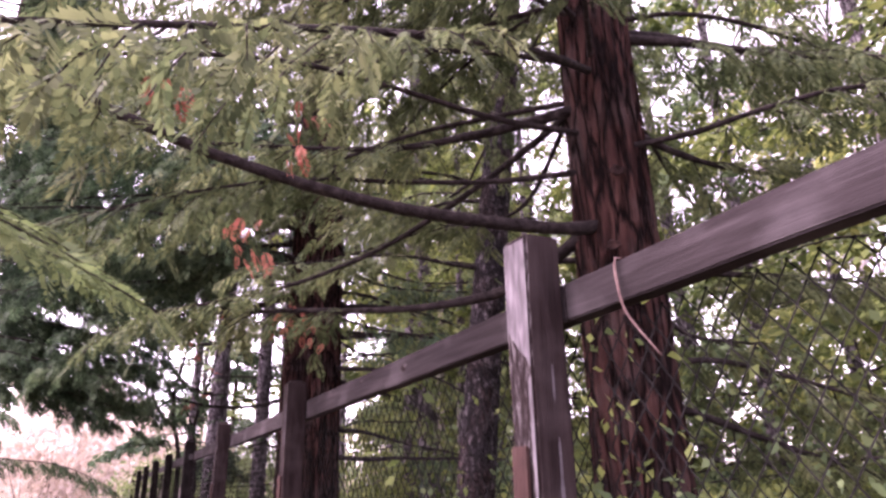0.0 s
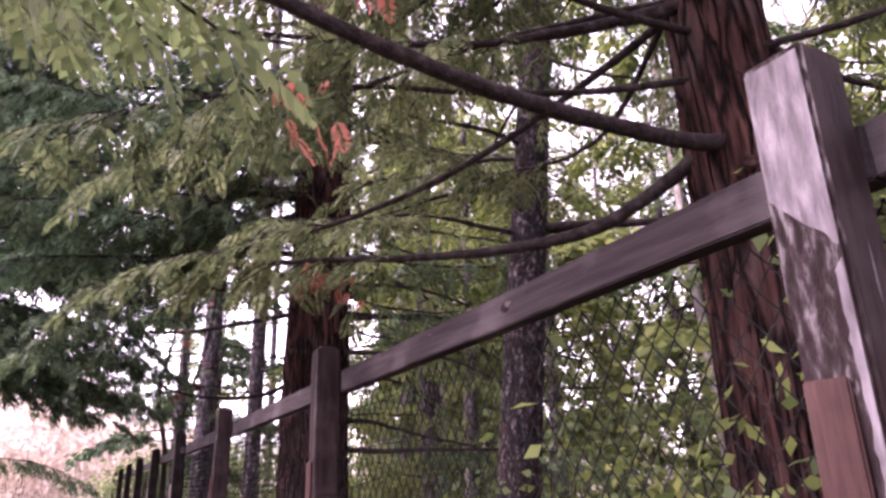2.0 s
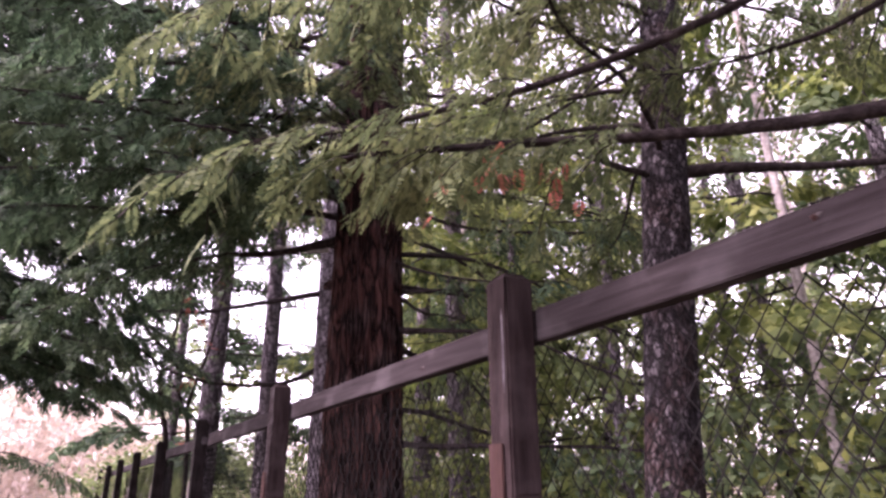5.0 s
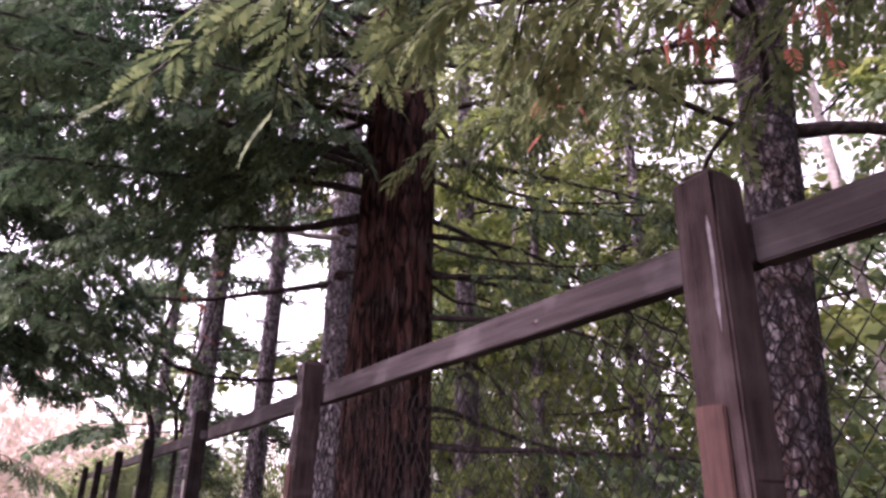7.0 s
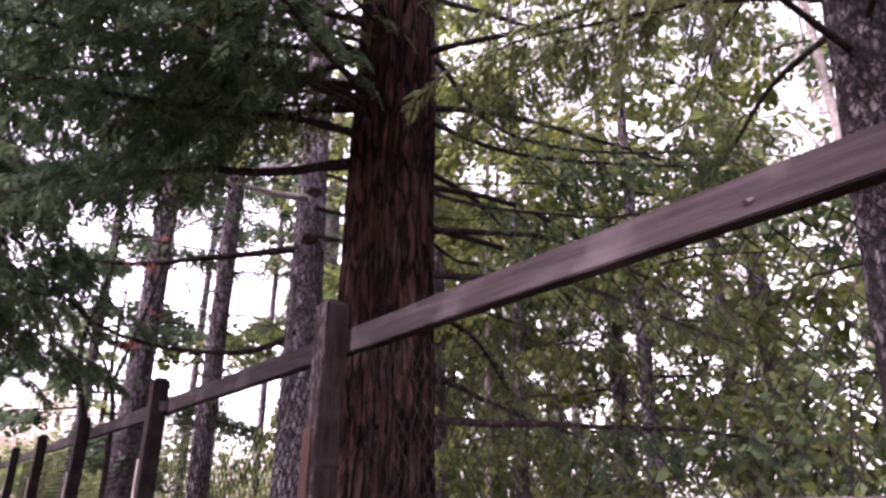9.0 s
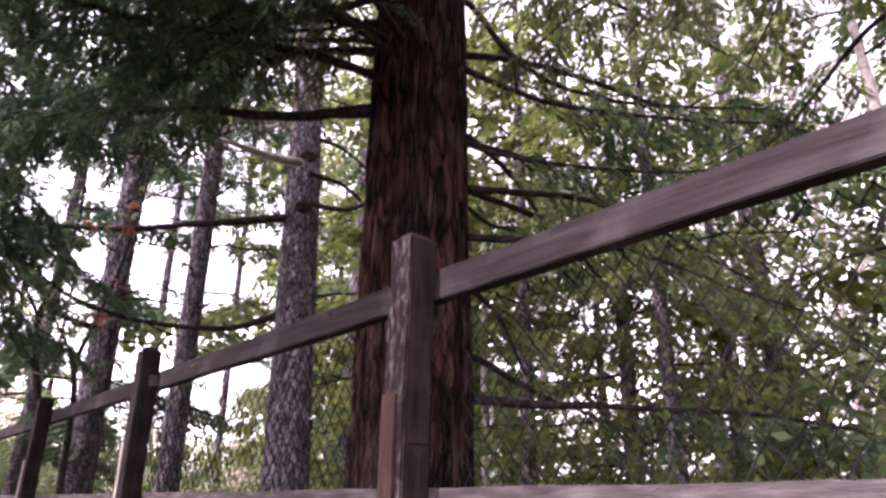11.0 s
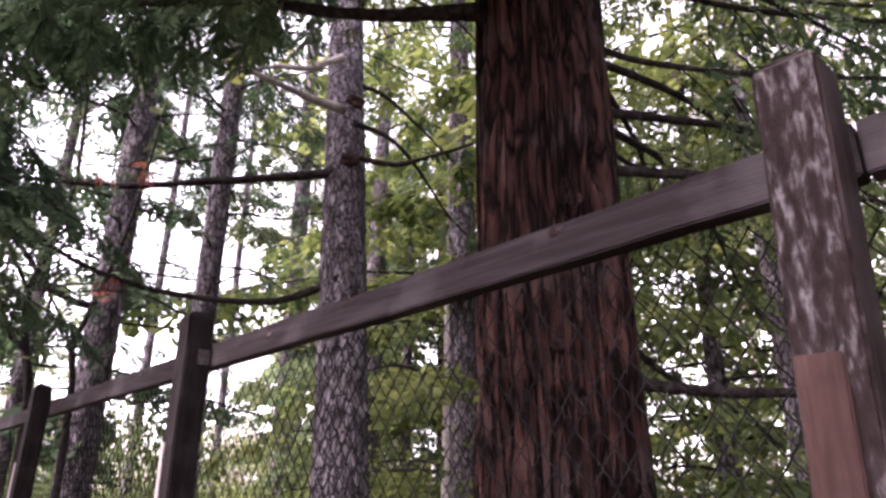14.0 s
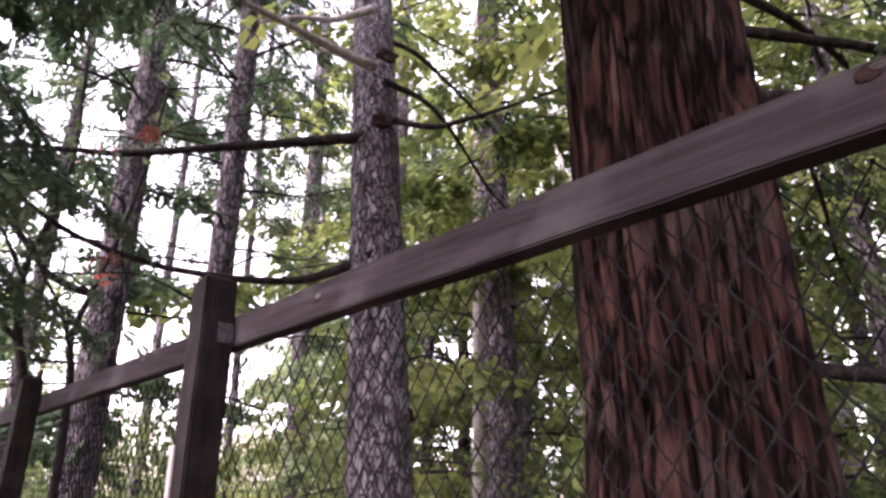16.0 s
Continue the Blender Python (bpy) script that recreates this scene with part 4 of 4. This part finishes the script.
for i, (x, y, sp, h) in enumerate(((3.2, 16.5, 1.4, 1.9), (5.2, 18.5, 1.6, 0.3), (2.4, 20.5, 1.6, 2.0), (7.0, 22.0, 2.0, 0.5), (4.5, 24.0, 2.0, 2.3), (9.5, 25.5, 2.2, 2.6), (3.6, 29, 2.4, 2.8), (7.5, 31, 2.6, 1.2), (11.5, 33, 2.8, 3.2), (14, 29, 2.6, 3.0), (6.2, 15.2, 1.3, 1.8), (1.8, 25.5, 1.8, 2.2), (0.8, 19.0, 1.2, 1.6), (2.0, 31, 2.4, 2.8))):
    shrub("garden_shrub", "low yellow-green sunlit shrub beyond the trees", (x, y), sp, h + 1.3, 44, 60, 0.14, "leaf" if i % 2 else "young", 230 + i, "garden shrubs")
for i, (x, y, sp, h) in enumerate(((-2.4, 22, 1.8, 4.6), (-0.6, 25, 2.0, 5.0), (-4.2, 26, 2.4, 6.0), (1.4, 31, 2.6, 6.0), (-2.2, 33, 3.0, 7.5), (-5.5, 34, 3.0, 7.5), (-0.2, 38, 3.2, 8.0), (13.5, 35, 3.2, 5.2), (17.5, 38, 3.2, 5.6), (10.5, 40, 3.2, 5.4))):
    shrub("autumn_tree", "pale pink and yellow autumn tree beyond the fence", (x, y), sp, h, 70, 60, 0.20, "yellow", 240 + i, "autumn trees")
shrub("laurel_shrub", "bright young broadleaf shrub against the wire netting", (0.48, 0.62), 0.3, 2.1, 20, 60, 0.06, "leaf", 250, low=0.5)
shrub("laurel_shrub", "bright young broadleaf shrub against the wire netting", (0.85, -0.1), 0.45, 1.95, 20, 55, 0.05, "green", 251, low=0.45)


def bare_tree(place, height, spread, twigs, seed):
    """A leafless far tree: a trunk that forks into limbs, each ending in a haze of fine twigs."""
    random.seed(seed)
    t = tagged(new("bare_tree"), "leafless grey tree with a haze of fine twigs", "tree", "bare trees behind the woods")
    base = Vector((place[0], place[1], 0))
    link("trunk", trunk_mesh("trunk", base, base + Vector((0.3, 0.2, height * 0.8)), 0.2, 0.05, 14, 30, 12, 0.04, 0.3, plates=True, seed=seed), MAT["dead_limb"], t)
    limbs, fine = [], []
    for i in range(34):
        z = height * (0.3 + 0.5 * i / 34)
        a = i * 2.4
        d = Vector((math.cos(a), math.sin(a), random.uniform(0.5, 1.1))).normalized()
        ln = spread * random.uniform(0.6, 1.1) * (1.2 - 0.5 * i / 34)
        o = base + Vector((0.3, 0.2, height * 0.8)) * (z / (height * 0.8))
        pts = [o + d * ln * u + Vector((random.gauss(0, 0.12), random.gauss(0, 0.12), 0.25 * ln * u * u)) for u in (0, 0.35, 0.7, 1.0)]
        limbs.append(smooth_path(pts, [0.05, 0.035, 0.022, 0.01], 3))
        for j in range(twigs):
            u = random.uniform(0.25, 1.0)
            q = pts[0].lerp(pts[3], u)
            e = (d * 0.5 + Vector((random.gauss(0, 0.7), random.gauss(0, 0.7), random.gauss(0.3, 0.5)))).normalized() * random.uniform(0.5, 1.3)
            fine.append(([q, q + e * 0.5 + Vector((0, 0, 0.06)), q + e], [0.011, 0.008, 0.004]))
    link("branch_growth", tubes_mesh("limbs", limbs, 5), MAT["dead_limb"], t)["kind"] = "stuff"
    link("twig_growth", tubes_mesh("twigs", fine, 3), MAT["dead_limb"], t)["kind"] = "stuff"


for i, (x, y, h) in enumerate(((15.5, 17.2, 20), (12.5, 21.5, 19), (19.0, 12.5, 19), (16.5, 8.5, 18))):
    bare_tree((x, y), h, 3.6, 34, 400 + i)

# ---- a dead twig caught on the top rail
p, r = smooth_path([(0.012, -0.205, 2.157), (-0.006, -0.205, 2.153), (-0.014, -0.21, 2.11), (-0.02, -0.235, 2.02), (-0.02, -0.32, 1.91)], [0.002, 0.003, 0.0036, 0.003, 0.0012], 5)
me = tubes_mesh("twig", [(p, r)], 6, 0.3)
tagged(link("hanging_twig", me, MAT["twig"], None), "thin pale reddish dead twig caught on the top rail", "twig")
